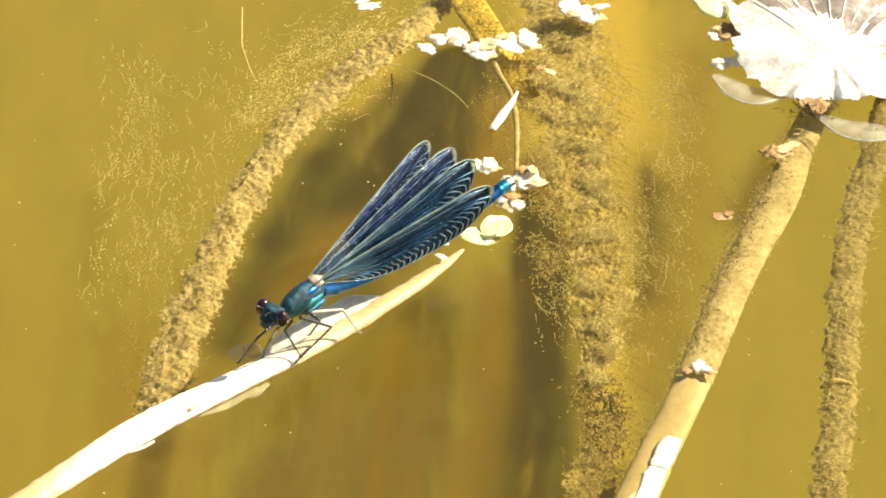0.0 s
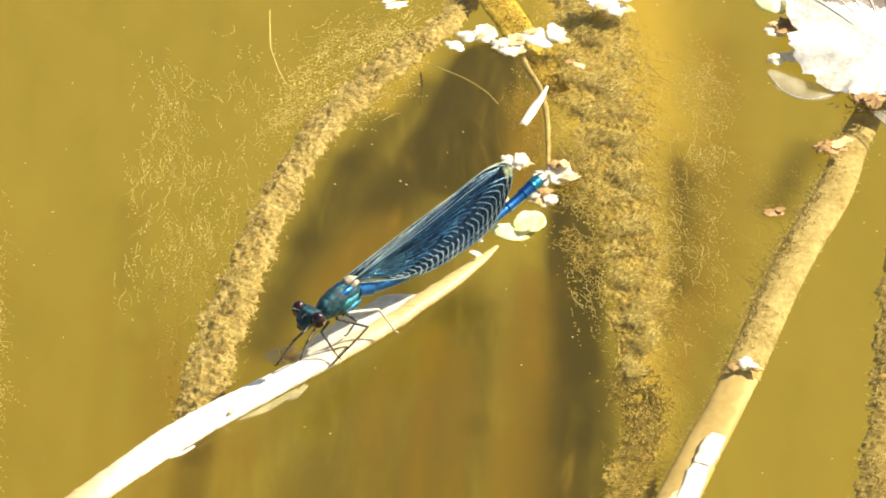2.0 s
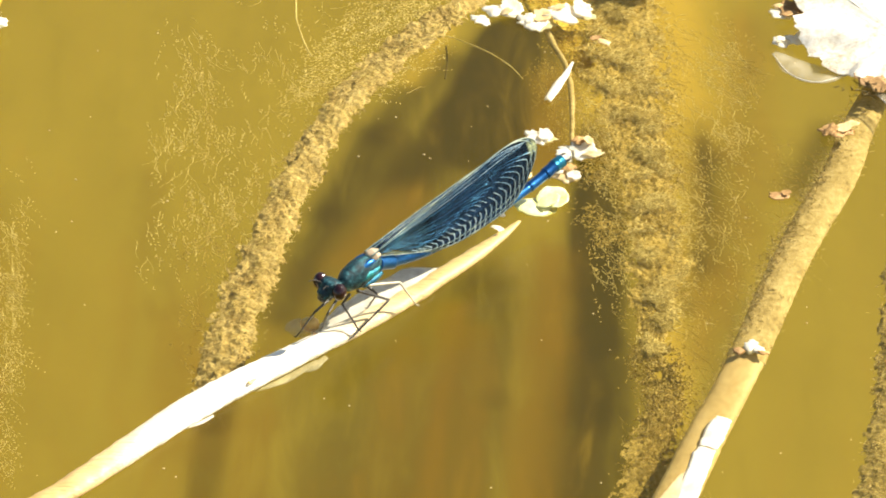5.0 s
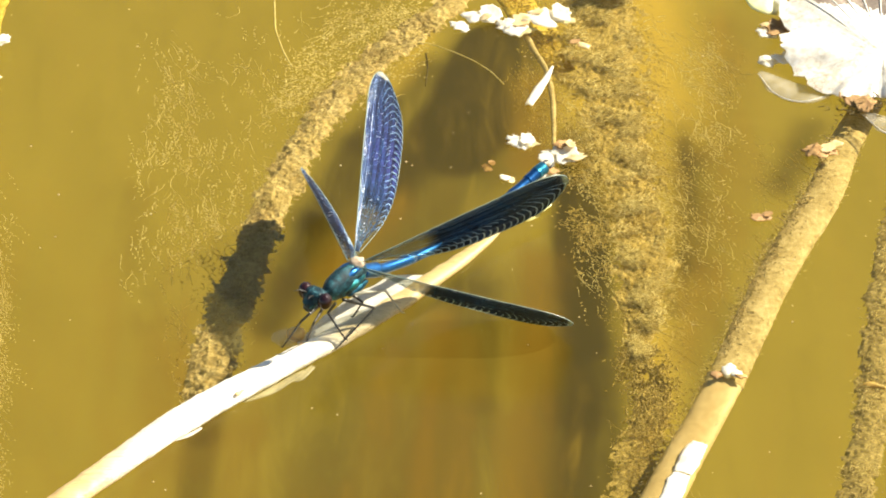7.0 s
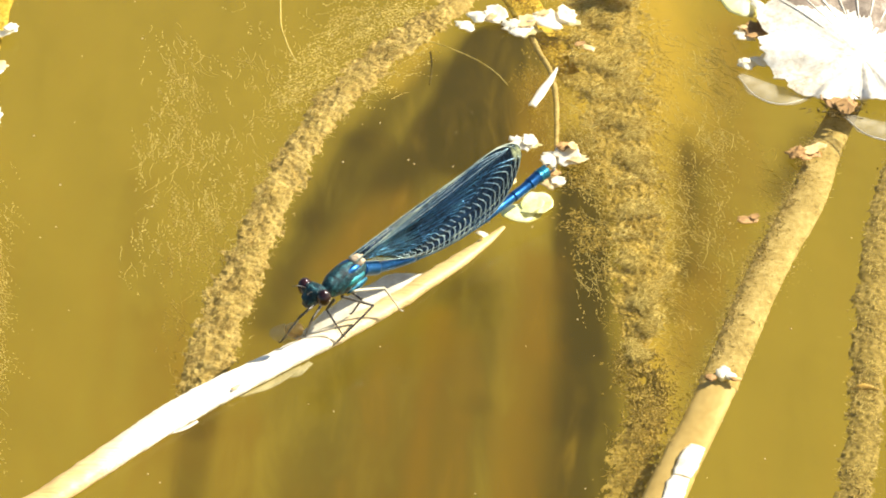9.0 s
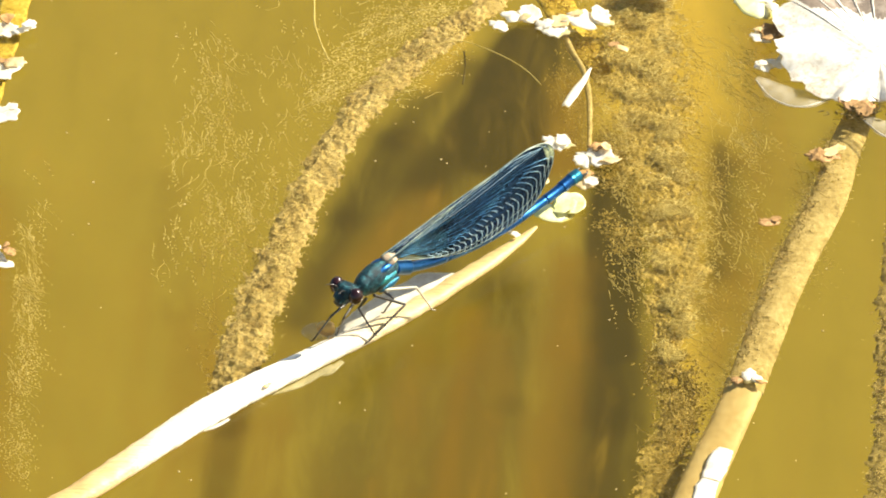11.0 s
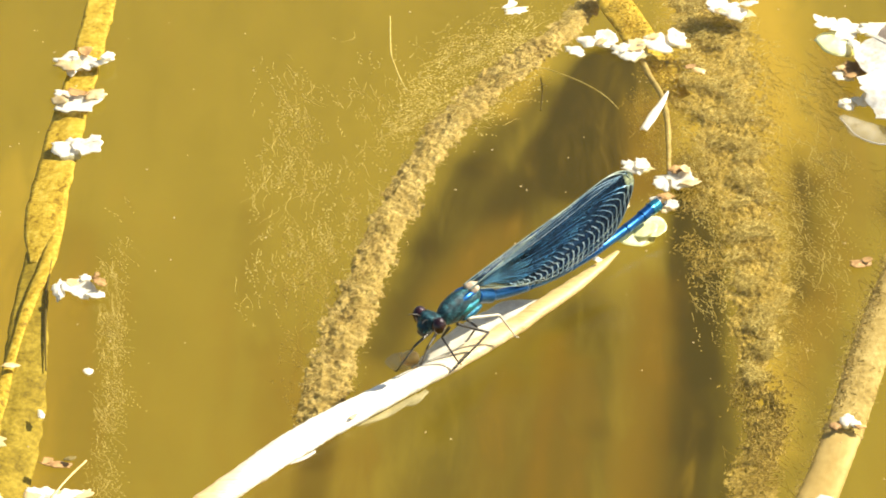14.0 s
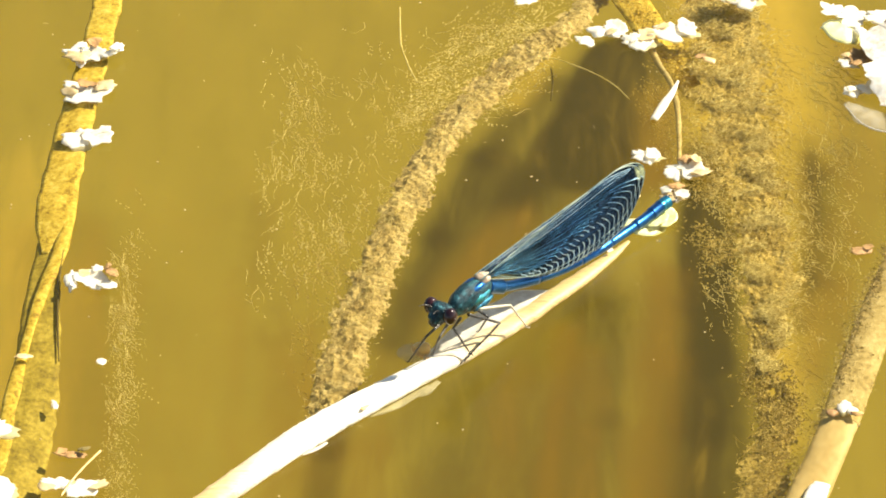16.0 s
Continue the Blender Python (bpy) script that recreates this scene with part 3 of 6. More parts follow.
def pond_bed():
    far = np.array([0.02, 0.06, 0.15, 0.4, 1.2, 4, 14, 40])
    xs, ys = (list(a - far[::-1]) + list(np.arange(a, b, 0.0014)) + list(b + far) for a, b in ((-0.16, 0.16), (0.05, 0.38)))
    n = len(xs)
    pts = np.array([(x, y) for y in ys for x in xs])
    z = [BED + 0.0004 * noise.noise(Vector((x * 55, y * 55, 2))) + 0.00012 * noise.noise(Vector((x * 260, y * 260, 7))) if abs(x) < 0.3 and abs(y) < 0.4 else BED for x, y in pts]
    fs = [(j * n + i, j * n + i + 1, (j + 1) * n + i + 1, (j + 1) * n + i) for j in range(len(ys) - 1) for i in range(n - 1)]
    ob = part("pond_bed", ([(x, y, h) for (x, y), h in zip(pts, z)], fs), "bed")
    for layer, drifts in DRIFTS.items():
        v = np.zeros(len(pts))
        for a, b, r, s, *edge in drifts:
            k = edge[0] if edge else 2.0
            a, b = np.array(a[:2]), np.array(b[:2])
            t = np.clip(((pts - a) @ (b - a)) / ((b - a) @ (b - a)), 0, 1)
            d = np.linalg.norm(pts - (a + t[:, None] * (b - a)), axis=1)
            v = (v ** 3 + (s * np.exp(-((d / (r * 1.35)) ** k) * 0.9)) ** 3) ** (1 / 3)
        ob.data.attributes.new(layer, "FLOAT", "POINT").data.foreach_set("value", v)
    return tagged(ob, "olive-yellow silt bed with dark peaty drifts and painted stem shade under shallow water", "pond bed", kind="structure")


def pond_water():
    s = 40
    ob = part("water", ([(-s, -s, 0), (s, -s, 0), (s, s, 0), (-s, s, 0)], [(0, 1, 2, 3)]), "water")
    return tagged(ob, "still shallow pond water clouded olive with fine silt", "water", kind="structure")


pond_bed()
pond_water()


# ---- sunken leaves and stems ----
def sunken_leaf(points, widths, material, label, tilts=(0, 0), arch=0.1, seed=1.0, group=""):
    o = points[len(points) // 2]
    t = thing("sunken_leaf", o, label, "leaf", group)
    part("blade", ribbon(local(points, o), widths, 36, 6, 0.0004, arch, 0.08, seed, tilts), material, t)
    return t


sunken_leaf([(0.00864, 0.07792, -0.0025), (0.01155, 0.06827, -0.0025), (0.01477, 0.06038, -0.003), (0.01753, 0.05414, -0.004), (0.01967, 0.05094, -0.006)], [0.0056, 0.0056, 0.0053, 0.005, 0.0034], "gold_leaf", "bright yellow decaying leaf blade under the water", (0.2, -0.2), arch=0.03, seed=3)


def algae_mat(points, widths, height, lump, seed, step=0.00022, grain=1000.0, rag=0.25):
    """A lumpy, ragged crust of algae along a sunken stem; its outline torn."""
    length = sum((Vector(points[i + 1]) - Vector(points[i])).length for i in range(len(points) - 1))
    n, c = int(length / step), int(2.4 * max(widths) / step)
    path, wid = spline(points, n), spline([(w,) for w in widths], n)[:, 0]
    off, vs, out = Vector((seed, seed * 1.7, 0)), [], []
    for i in range(n):
        d = Vector(path[min(i + 1, n - 1)] - path[max(i - 1, 0)]).normalized()
        side = d.cross(Vector((0, 0, 1))).normalized()
        for k in range(c + 1):
            e = -1.25 + 2.5 * k / c
            q = Vector(path[i]) + side * (e * wid[i])
            flat = Vector((q.x, q.y, 0)) + off
            e = abs(e) * (1 + rag * (noise.noise(flat * 260) + 0.8 * noise.noise(flat * 800) + 0.8 * noise.noise(flat * 2100)))
            d1, d2 = (noise.voronoi(flat * g)[0][0] for g in (grain, grain * 2.3))
            rise = lump * (1 - 1.5 * d1 + 0.55 * (1 - 1.5 * d2) + 1.1 * noise.noise(flat * 230))
            q.z += height * math.sqrt(max(0.0, 1 - min(e, 1) ** 2)) + rise * min(1, max(0.2, 1.3 - e))
            out.append(e > 1)
            vs.append(q + side * (lump * 0.6 * noise.noise(flat * 1300)))
    c += 1
    faces = [(i * c + k, i * c + k + 1, (i + 1) * c + k + 1, (i + 1) * c + k) for i in range(n - 1) for k in range(c - 1)]
    return vs, [f for f in faces if not any(out[j] for j in f)]


def crumbs_along(path, half, count, seed, size=(0.00008, 0.0003), depth=0.0018, slim=2.2, clump=1.4):
    """Loose crumbs strewn along a line, thinning out to its sides."""
    rng = random.Random(seed)
    way, wide = spline([Vector(p) for p in path], 120), spline([(h,) for h in half], 120)[:, 0]
    vs, fs = [], []
    made = 0
    while made < count:
        i = rng.randrange(119)
        d = Vector(way[i + 1] - way[i]).normalized()
        side = d.cross(Vector((0, 0, 1))).normalized()
        q = Vector(way[i]) + d * rng.uniform(-0.001, 0.001) + side * rng.gauss(0, 0.42) * wide[i] + Vector((0, 0, rng.uniform(0, depth)))
        if rng.random() > 0.45 + clump * noise.noise(Vector((q.x * 160, q.y * 160, seed))) + 0.5 * noise.noise(Vector((q.x * 600, q.y * 600, seed))):
            continue
        made += 1
        r, a = rng.uniform(*size), rng.uniform(0, 6.28)
        ax, ay = Vector((math.cos(a), math.sin(a), rng.uniform(-0.4, 0.4))) * r * rng.uniform(1, slim), Vector((-math.sin(a), math.cos(a), rng.uniform(-0.4, 0.4))) * r * rng.uniform(0.5, 0.9)
        az = Vector((0, 0, r * 0.7))
        k = len(vs)
        vs.extend((q + ax, q + ay, q - ax * rng.uniform(0.6, 1), q - ay, q + az, q - az))
        for b, c in ((0, 1), (1, 2), (2, 3), (3, 0)):
            fs.extend(((k + b, k + c, k + 4), (k + c, k + b, k + 5)))
    return vs, fs


def hairs_along(path, half, count, seed, length, radius, heading, spread, lift=0.15, curl=0.9, clump=1.6, thick=0.0012):
    """Curled threads rooted along a line, in tufts with bare gaps between."""
    rng = random.Random(seed)
    way, wide = spline([Vector(p) for p in path], 160), spline([(h,) for h in half], 160)[:, 0]
    roots = []
    while len(roots) < count:
        i = rng.randrange(159)
        side = Vector(way[i + 1] - way[i]).normalized().cross(Vector((0, 0, 1))).normalized()
        q = Vector(way[i]) + side * rng.gauss(0, 0.5) * wide[i] + Vector((0, 0, rng.uniform(0, thick)))
        if rng.random() < 0.3 + clump * noise.noise(Vector((q.x * 240, q.y * 240, seed))):
            roots.append(q)
    return strands(rng, roots, length, radius, heading, spread, lift, curl, 5)


def mossy_stem(points, widths, material, label, height=0.001, lump=0.0003, seed=1, crumb=0, hair=(), coat="strand", loose="algae", **more):
    """A sunken stem grown over with algae: a lumpy crust, crumbs on it, and tufts of fine threads."""
    o = points[len(points) // 2]
    t = thing("mossy_stem", o, label, "stem")
    pts = local(points, o)
    part("crust", algae_mat(pts, widths, height, lump, seed, **more), material, t)
    up = Vector((0, 0, height * 0.7))
    if crumb:
        tagged(part("algae_crumbs", crumbs_along([p + up for p in pts], [w * 1.05 for w in widths], crumb, seed + 50, (0.00006, 0.0002), 0.0006, 2.6), loose, t, "", False), kind="stuff")
    if hair:
        tagged(part("algae_fuzz", hairs_along([p + up for p in pts], [w * 0.95 for w in widths], hair[0], seed + 70, *hair[1:]), coat, t), kind="stuff")
    return t


mossy_stem([(0.0107, 0.09111, -0.009), (0.00142, 0.06548, -0.0036), (-0.00386, 0.05897, -0.0032), (-0.00903, 0.05163, -0.0032), (-0.01425, 0.04326, -0.0032), (-0.01896, 0.03365, -0.0032), (-0.02205, 0.02458, -0.0032), (-0.02441, 0.01601, -0.0032), (-0.02675, 0.00687, -0.0032), (-0.02879, -0.00229, -0.0032), (-0.03044, -0.01007, -0.0036), (-0.03196, -0.01804, -0.0042), (-0.03287, -0.02232, -0.005), (-0.0336, -0.0265, -0.0068)],
           [0.0022, 0.0026, 0.0028, 0.003, 0.003, 0.0029, 0.003, 0.003, 0.0031, 0.0033, 0.0034, 0.0036, 0.0036, 0.003],
           "algae", "arching sunken stem crusted with tan algae", 0.0008, 0.00052, 2, 3200, (1600, 0.0011, 0.00004, 1.3, 1.4), grain=760, rag=0.4)
mossy_stem([(0.02303, 0.07705, -0.0032), (0.0245, 0.06743, -0.0032), (0.02554, 0.05195, -0.0032), (0.02622, 0.03713, -0.0032), (0.0272, 0.02291, -0.0032), (0.02822, 0.00927, -0.0032), (0.0282, -0.00125, -0.0032), (0.0275, -0.01144, -0.0034), (0.0268, -0.02131, -0.004)],
           [0.006, 0.0064, 0.0064, 0.0054, 0.0044, 0.0042, 0.0044, 0.003, 0.001],
           "algae_dim", "thick sunken stem under a shaggy coat of algae", 0.0004, 0.0004, 4, 2600, (7500, 0.0012, 0.00006, -0.3, 1.3, 0.3, 1.6, 2.2), "strand", "algae_gold", rag=0.6, grain=1100, step=0.00024)
mossy_stem([(0.02816, -0.02852, -0.0044), (0.02713, -0.03441, -0.0044), (0.02547, -0.04132, -0.0044), (0.02387, -0.04942, -0.0044), (0.02251, -0.05579, -0.0044)], [0.0012, 0.0026, 0.0032, 0.0034, 0.0034],
           "algae_dim", "low clump of golden algae beside a drifting stalk", 0.0003, 0.00026, 9, 1600, (700, 0.0016, 0.00005, -0.1, 0.9), "strand_deep", "algae_gold", rag=0.9, grain=1300)
old_stem = mossy_stem([(0.0775, 0.0625, -0.0046), (0.07131, 0.03851, -0.0046), (0.06609, 0.02009, -0.0046), (0.0626, 0.00525, -0.0046), (0.05985, -0.0119, -0.0046), (0.05830, -0.0249, -0.0046), (0.05640, -0.0368, -0.0046), (0.05440, -0.04831, -0.0046), (0.0530, -0.05687, -0.0046)], [0.0026] * 9,
                      "jointed", "sunken jointed stem speckled with brown algae", 0.0008, 0.00032, 6, 1500, (900, 0.0012, 0.00004, 0.3, 1.3), "strand", "algae", grain=1000, rag=0.3)
part("joint_ring", tube(local([(0.0556, -0.0264, -0.0042), (0.0568, -0.0262, -0.0036), (0.0582, -0.0261, -0.0035), (0.0596, -0.0262, -0.0040)], (0.05985, -0.0119, -0.0046)), [0.0002, 0.0004, 0.0004, 0.0002], 30, 8, 1.0, 0.4, 1500), "reed_end", old_stem, "tan ring at the joint")


def thread(points, radius, label, material="strand", tip=None):
    o = points[len(points) // 2]
    t = tagged(part("root_thread", tube(local(points, o), list(np.linspace(radius, tip or radius, len(points))), 40, 6, 1.0, 0.25, 1500), material), label, "root")
    t.location = o if len(o) == 3 else (*o, 0)
    return t


thread([(0.01345, 0.05661, -0.002), (0.01482, 0.05128, -0.002), (0.01643, 0.04602, -0.002), (0.01703, 0.03865, -0.002), (0.01689, 0.03003, -0.0015), (0.01666, 0.02469, -0.001)], 0.0006, "thin tan root hanging under floating petals", "stalk", 0.0003)
thread([(-0.0112, 0.0486, -0.0022), (-0.0089, 0.0515, -0.0022), (-0.0058, 0.0539, -0.0022), (-0.0024, 0.0548, -0.0022), (0.0011, 0.0530, -0.0022), (0.0049, 0.0501, -0.0022), (0.0079, 0.0467, -0.0022), (0.0098, 0.0433, -0.0022)], 0.00007, "fine pale root thread in the water")
thread([(-0.0255, 0.0683, -0.0012), (-0.0253, 0.0620, -0.0012), (-0.0251, 0.0581, -0.0012), (-0.0243, 0.0542, -0.0012), (-0.0235, 0.0511, -0.0012), (-0.0224, 0.0478, -0.0012)], 0.00012, "thin pale floating thread")
thread([(-0.00193, 0.05604, -0.005), (-0.00174, 0.05178, -0.005), (-0.00208, 0.04868, -0.006)], 0.00012, "dark rootlet below a stem", "root")


def algae_field(corners, count, length, label, seed, material="strand_deep", z=(-0.007, -0.001), heading=-1.1, spread=0.7, radius=0.000085):
    """Drifting algae: long hair-thin wisps, with short bright tufts strung along them and loose between."""
    rng = random.Random(seed)
    a, b, c, d = (Vector(q) for q in corners)

    def somewhere():
        while True:
            u, v = rng.random(), rng.random()
            p = (a * (1 - u) + b * u) * (1 - v) + (d * (1 - u) + c * u) * v
            edge = min(u, 1 - u, v, 1 - v) * 5
            if rng.random() < min(1, edge) * (0.2 + 1.7 * max(0, noise.noise(Vector((p.x * 110, p.y * 110, seed))))):
                return Vector((p.x, p.y, rng.uniform(*z)))
    wisps = strands(rng, [somewhere() for _ in range(count // 4)], length * 1.9, 0.000042, heading, spread * 0.4, 0.05, 0.2, 6)
    tufts = []
    while len(tufts) < count * 2:
        q = somewhere()
        way = heading + rng.gauss(0, spread * 0.25)
        for _ in range(rng.randrange(2, 9)):
            q = q + Vector((math.cos(way), math.sin(way), 0)) * rng.uniform(0.0003, 0.0011) + Vector((rng.gauss(0, 0.00025), rng.gauss(0, 0.00025), 0))
            tufts.append(q.copy())
    ob = part("algae_threads", join(wisps, strands(rng, tufts, length * 0.2, radius, heading, 0.7, 0.2, 0.25, 2)), material)
    return tagged(ob, label, "algae", kind="stuff")


algae_field([(-0.04893, 0.06614), (-0.0181, 0.06931), (-0.02769, 0.00275), (-0.04645, -0.00504)], 620, 0.0024, "loose golden algae threads drifting in murky water", 11, "strand", heading=-1.35)
algae_field([(-0.04109, 0.02446), (-0.02778, 0.02446), (-0.03061, -0.02006), (-0.04117, -0.02492)], 170, 0.0022, "loose golden algae threads drifting in murky water", 12, heading=-1.35)
algae_field([(-0.01979, 0.06614), (0.00143, 0.07252), (-0.00548, 0.04467), (-0.02995, 0.03586)], 1300, 0.0017, "dense tan algae threads beside an arching stem", 13, "strand", heading=0.4, spread=2.6)
algae_field([(0.03233, 0.06614), (0.04646, 0.06614), (0.04072, -0.01013), (0.02709, -0.01513)], 800, 0.0024, "loose olive algae threads between sunken stems", 14, "strand", radius=0.00005)
algae_field([(0.02061, 0.00275), (0.03591, 0.00275), (0.03274, -0.05473), (0.02026, -0.05473)], 420, 0.0022, "shaggy olive algae threads along a sunken stem", 15, radius=0.00005)
algae_field([(0.02981, 0.06931), (0.03602, 0.06931), (0.03204, -0.01013), (0.02494, -0.01013)], 900, 0.0018, "golden algae threads fringing a sunken stem", 19, "strand_deep", radius=0.00006)
algae_field([(0.04599, 0.03297), (0.05549, 0.03586), (0.04959, 0.00275), (0.04072, -0.01013)], 260, 0.0018, "sparse algae threads beside a stalk", 16, radius=0.00005)
algae_field([(0.01005, 0.05219), (0.01871, 0.05219), (0.01872, 0.02166), (0.01214, 0.02446)], 300, 0.0016, "brown algae threads under floating petals", 17)
algae_field([(-0.06783, 0.02554), (-0.0632, 0.02536), (-0.05961, -0.04752), (-0.06337, -0.0474)], 620, 0.0016, "sparse algae threads beside a floating leaf", 18, "strand", radius=0.00006)


def algae_crumbs(path, half, count, label, seed, material, size=(0.00008, 0.0003), depth=0.0018, slim=2.2):
    ob = part("algae_crumbs", crumbs_along(path, half, count, seed, size, depth, slim), material, None, "", False)
    return tagged(ob, label, "algae", kind="stuff")


algae_crumbs([(0.0195, 0.047, -0.004), (0.0205, 0.034, -0.004), (0.0212, 0.022, -0.004), (0.0215, 0.01, -0.004), (0.0222, -0.002, -0.004)], [0.003, 0.004, 0.0045, 0.0045, 0.003], 3200, "pale crumbs of algae over dark water", 52, "strand_deep", (0.00005, 0.00014), 0.0012, 5)
algae_field([(0.0178, 0.044), (0.0235, 0.046), (0.0245, -0.012), (0.0185, -0.012)], 420, 0.002, "bright algae threads over dark water beside a stem", 20, "strand", (-0.004, -0.0015), radius=0.00006)
algae_crumbs([(0.0270, -0.014, -0.0042), (0.0272, -0.0205, -0.0044), (0.0280, -0.0265, -0.0046), (0.0276, -0.034, -0.0046)], [0.002, 0.0034, 0.0036, 0.003], 3600, "tan crumbs of algae between two sunken stems", 54, "algae_dim", (0.00008, 0.0003), 0.0014)
algae_crumbs([(0.01036, 0.07231, -0.002), (0.01329, 0.06203, -0.002), (0.01622, 0.05518, -0.0026), (0.01915, 0.04961, -0.004)], [0.003, 0.003, 0.003, 0.003], 1200, "golden crumbs of algae on a sunken leaf", 53, "gold_leaf", (0.00006, 0.0002), 0.0008)


# ---- the reed stalk on which the insect sits ----
def reed_stalk():
    pts = [(-0.08391, -0.08442, 0.0006), (-0.06696, -0.06819, 0.0006), (-0.0558, -0.05735, 0.0006), (-0.05104, -0.0531, 0.0007), (-0.04353, -0.04508, 0.0007), (-0.03652, -0.03766, 0.0007), (-0.02928, -0.03124, 0.0007), (-0.02186, -0.0254, 0.0007), (-0.0143, -0.01945, 0.0007), (-0.0066, -0.01263, 0.0006), (0.00127, -0.00426, 0.0004), (0.0061, 0.00144, 0.0002), (0.00873, 0.00512, 0)]
    rad = [0.0019, 0.0019, 0.0019, 0.0019, 0.00205, 0.0022, 0.0022, 0.00195, 0.00165, 0.0016, 0.0013, 0.0008, 0.00025]
    o = pts[7]
    t = thing("reed_stalk", o, "bleached dead reed stalk with a split tip, afloat on the water", "reed")
    lp = local(pts, o)
    part("stem", tube(lp, rad, 280, 22, 0.62, 0.1, 420, 4.0), "reed", t)
    return t, o


reed, REED_AT = reed_stalk()
part("sheath", ribbon(local([(-0.0200, -0.0212, 0.0006), (-0.0156, -0.0177, 0.0010), (-0.0113, -0.0139, 0.0013), (-0.0073, -0.0099, 0.0013), (-0.0042, -0.0080, 0.0010), (-0.0010, -0.0068, 0.0006)], REED_AT), [0.0012, 0.0042, 0.0050, 0.0044, 0.0026, 0.0005], 50, 8, 0.00008, 0.03, 0.08, 2.0), "sheath", reed, "wet translucent pale sheath")
for k, (pts, wid) in enumerate((
        ([(-0.02737, -0.03194, -0.0003), (-0.02365, -0.02958, -0.0003), (-0.01917, -0.02588, -0.0002)], [0.0004, 0.0014, 0.0008]),
        ([(-0.03639, -0.04019, 0.0002), (-0.03435, -0.03904, 0.0002), (-0.03276, -0.03777, 0.0003)], [0.0003, 0.0006, 0.0004]),
        ([(-0.02181, -0.02768, -0.0003), (-0.01983, -0.02696, -0.0003), (-0.01804, -0.02504, -0.0001)], [0.0003, 0.0014, 0.0008]))):
    part("torn_fringe", ribbon(local(pts, REED_AT), wid, 16, 4, 0.0001, 0.05, 0.2, 8.0 + k), "sheath", reed)
rng = random.Random(31)
for k in range(16):
    u = rng.uniform(0.0, 1.0)
    a, b = Vector((-0.04904, -0.04991, 0.0016)), Vector((-0.01735, -0.02079, 0.0016))
    q = a.lerp(b, u) + Vector((rng.gauss(0, 0.0006), rng.gauss(0, 0.0006), rng.uniform(-0.0002, 0.0002))) - Vector(REED_AT)
    part("flake", moved(petal(rng.uniform(0.0006, 0.002), rng.uniform(0.0003, 0.0007), 0.1, 0.0001, 0.4, k, 2, 9), Matrix.Translation(q) @ Euler((0.2, 0, 0.75)).to_matrix().to_4x4()), "reed_end" if k % 3 else "husk", reed)


# ---- floating petals, duckweed and husks ----
def blossom(place, pieces, label, category="petal", name="floating_petals", group="", lift=0.0004):
    """A clump afloat: pieces of (dx, dy, length, width, turn, material), in millimetres and degrees."""
    t = thing(name, (place[0], place[1], lift), label, category, group)
    for k, (dx, dy, ln, wd, turn, material) in enumerate(pieces):
        s = petal(ln / 800, wd / 700, (-0.12, 0.06, -0.05)[k % 3], 0.00015, 0.15 if material == D_ else 0.5, place[0] * 900 + k * 3.7, 6, 30, 0.2 if material == D_ else 0.5)
        m = Matrix.Translation((dx / 1000, dy / 1000, 0.0003 * k)) @ Euler((math.sin(k * 2.1) * 0.2, math.cos(k * 1.7) * 0.18, radians(turn))).to_matrix().to_4x4()
        part("petal", moved(s, m), material, t)
    return t


W, C_, H_, D_ = "white", "cream", "husk", "duckweed"
blossom((0.00681, 0.05832), [(-0.6, 0.2, 4.2, 3.4, 70, W), (1.4, -0.1, 3.0, 2.4, 10, W), (0.5, -1.4, 1.8, 1.2, 30, C_)], "white curled petals afloat at a sunken stem", group="petals by the stem")
blossom((0.00348, 0.05586), [(0, 0, 2.6, 2.2, 10, W)], "small white petal afloat beside curled ones", group="petals by the stem")
blossom((0.01192, 0.05524), [(0, 0, 4.4, 3.2, -8, W), (0.9, 0.8, 2.4, 1.6, 40, C_), (-1.4, -0.2, 1.8, 1.6, 80, W)], "crumpled cream-white petals afloat on the water", group="petals by the stem")
blossom((0.0171, 0.05739), [(0, 0, 6.0, 3.0, -4, W), (2.0, 0.3, 2.2, 2.4, 30, W), (-1.8, 0.5, 2.0, 1.2, 20, C_)], "long white petal afloat over a yellow leaf", group="petals by the stem")
blossom((0.02834, 0.06582), [(0, 0, 4.4, 3.6, 5, W), (-2.6, 1.6, 2.4, 1.8, 30, W), (2.2, 0.9, 2.2, 1.8, -20, W), (-2.2, -1.4, 1.4, 1.0, 0, C_)], "cluster of white petals with a brown husk", group="petals by the stem")
blossom((-0.00548, 0.06709), [(0, 0, 3.6, 1.6, 35, W), (-1.0, 1.0, 2.0, 1.0, 50, W)], "white petal scraps afloat in open water", group="petals by the stem")
blossom((0.02226, 0.04946), [(0, 0, 1.8, 0.9, -20, C_), (-1.4, 0.6, 1.2, 0.7, 10, H_)], "tan husk scraps afloat over algae", "husk", "floating_husk")
blossom((0.01199, 0.0253), [(0, 0, 3.4, 2.4, -8, W), (0.8, -0.2, 1.6, 1.4, 30, W)], "single white petal afloat near the tail of the insect", group="petals by the tail")
blossom((0.01746, 0.02111), [(-1.2, 0.2, 3.0, 2.6, -15, W), (0.8, 0, 3.2, 2.4, -30, W), (2.2, -0.9, 2.2, 1.9, -20, C_), (0.2, 1.9, 1.8, 1.2, 20, H_), (1.6, 1.2, 1.4, 1.0, 60, C_)], "clump of white petals and brown husks at the insect's tail", group="petals by the tail")
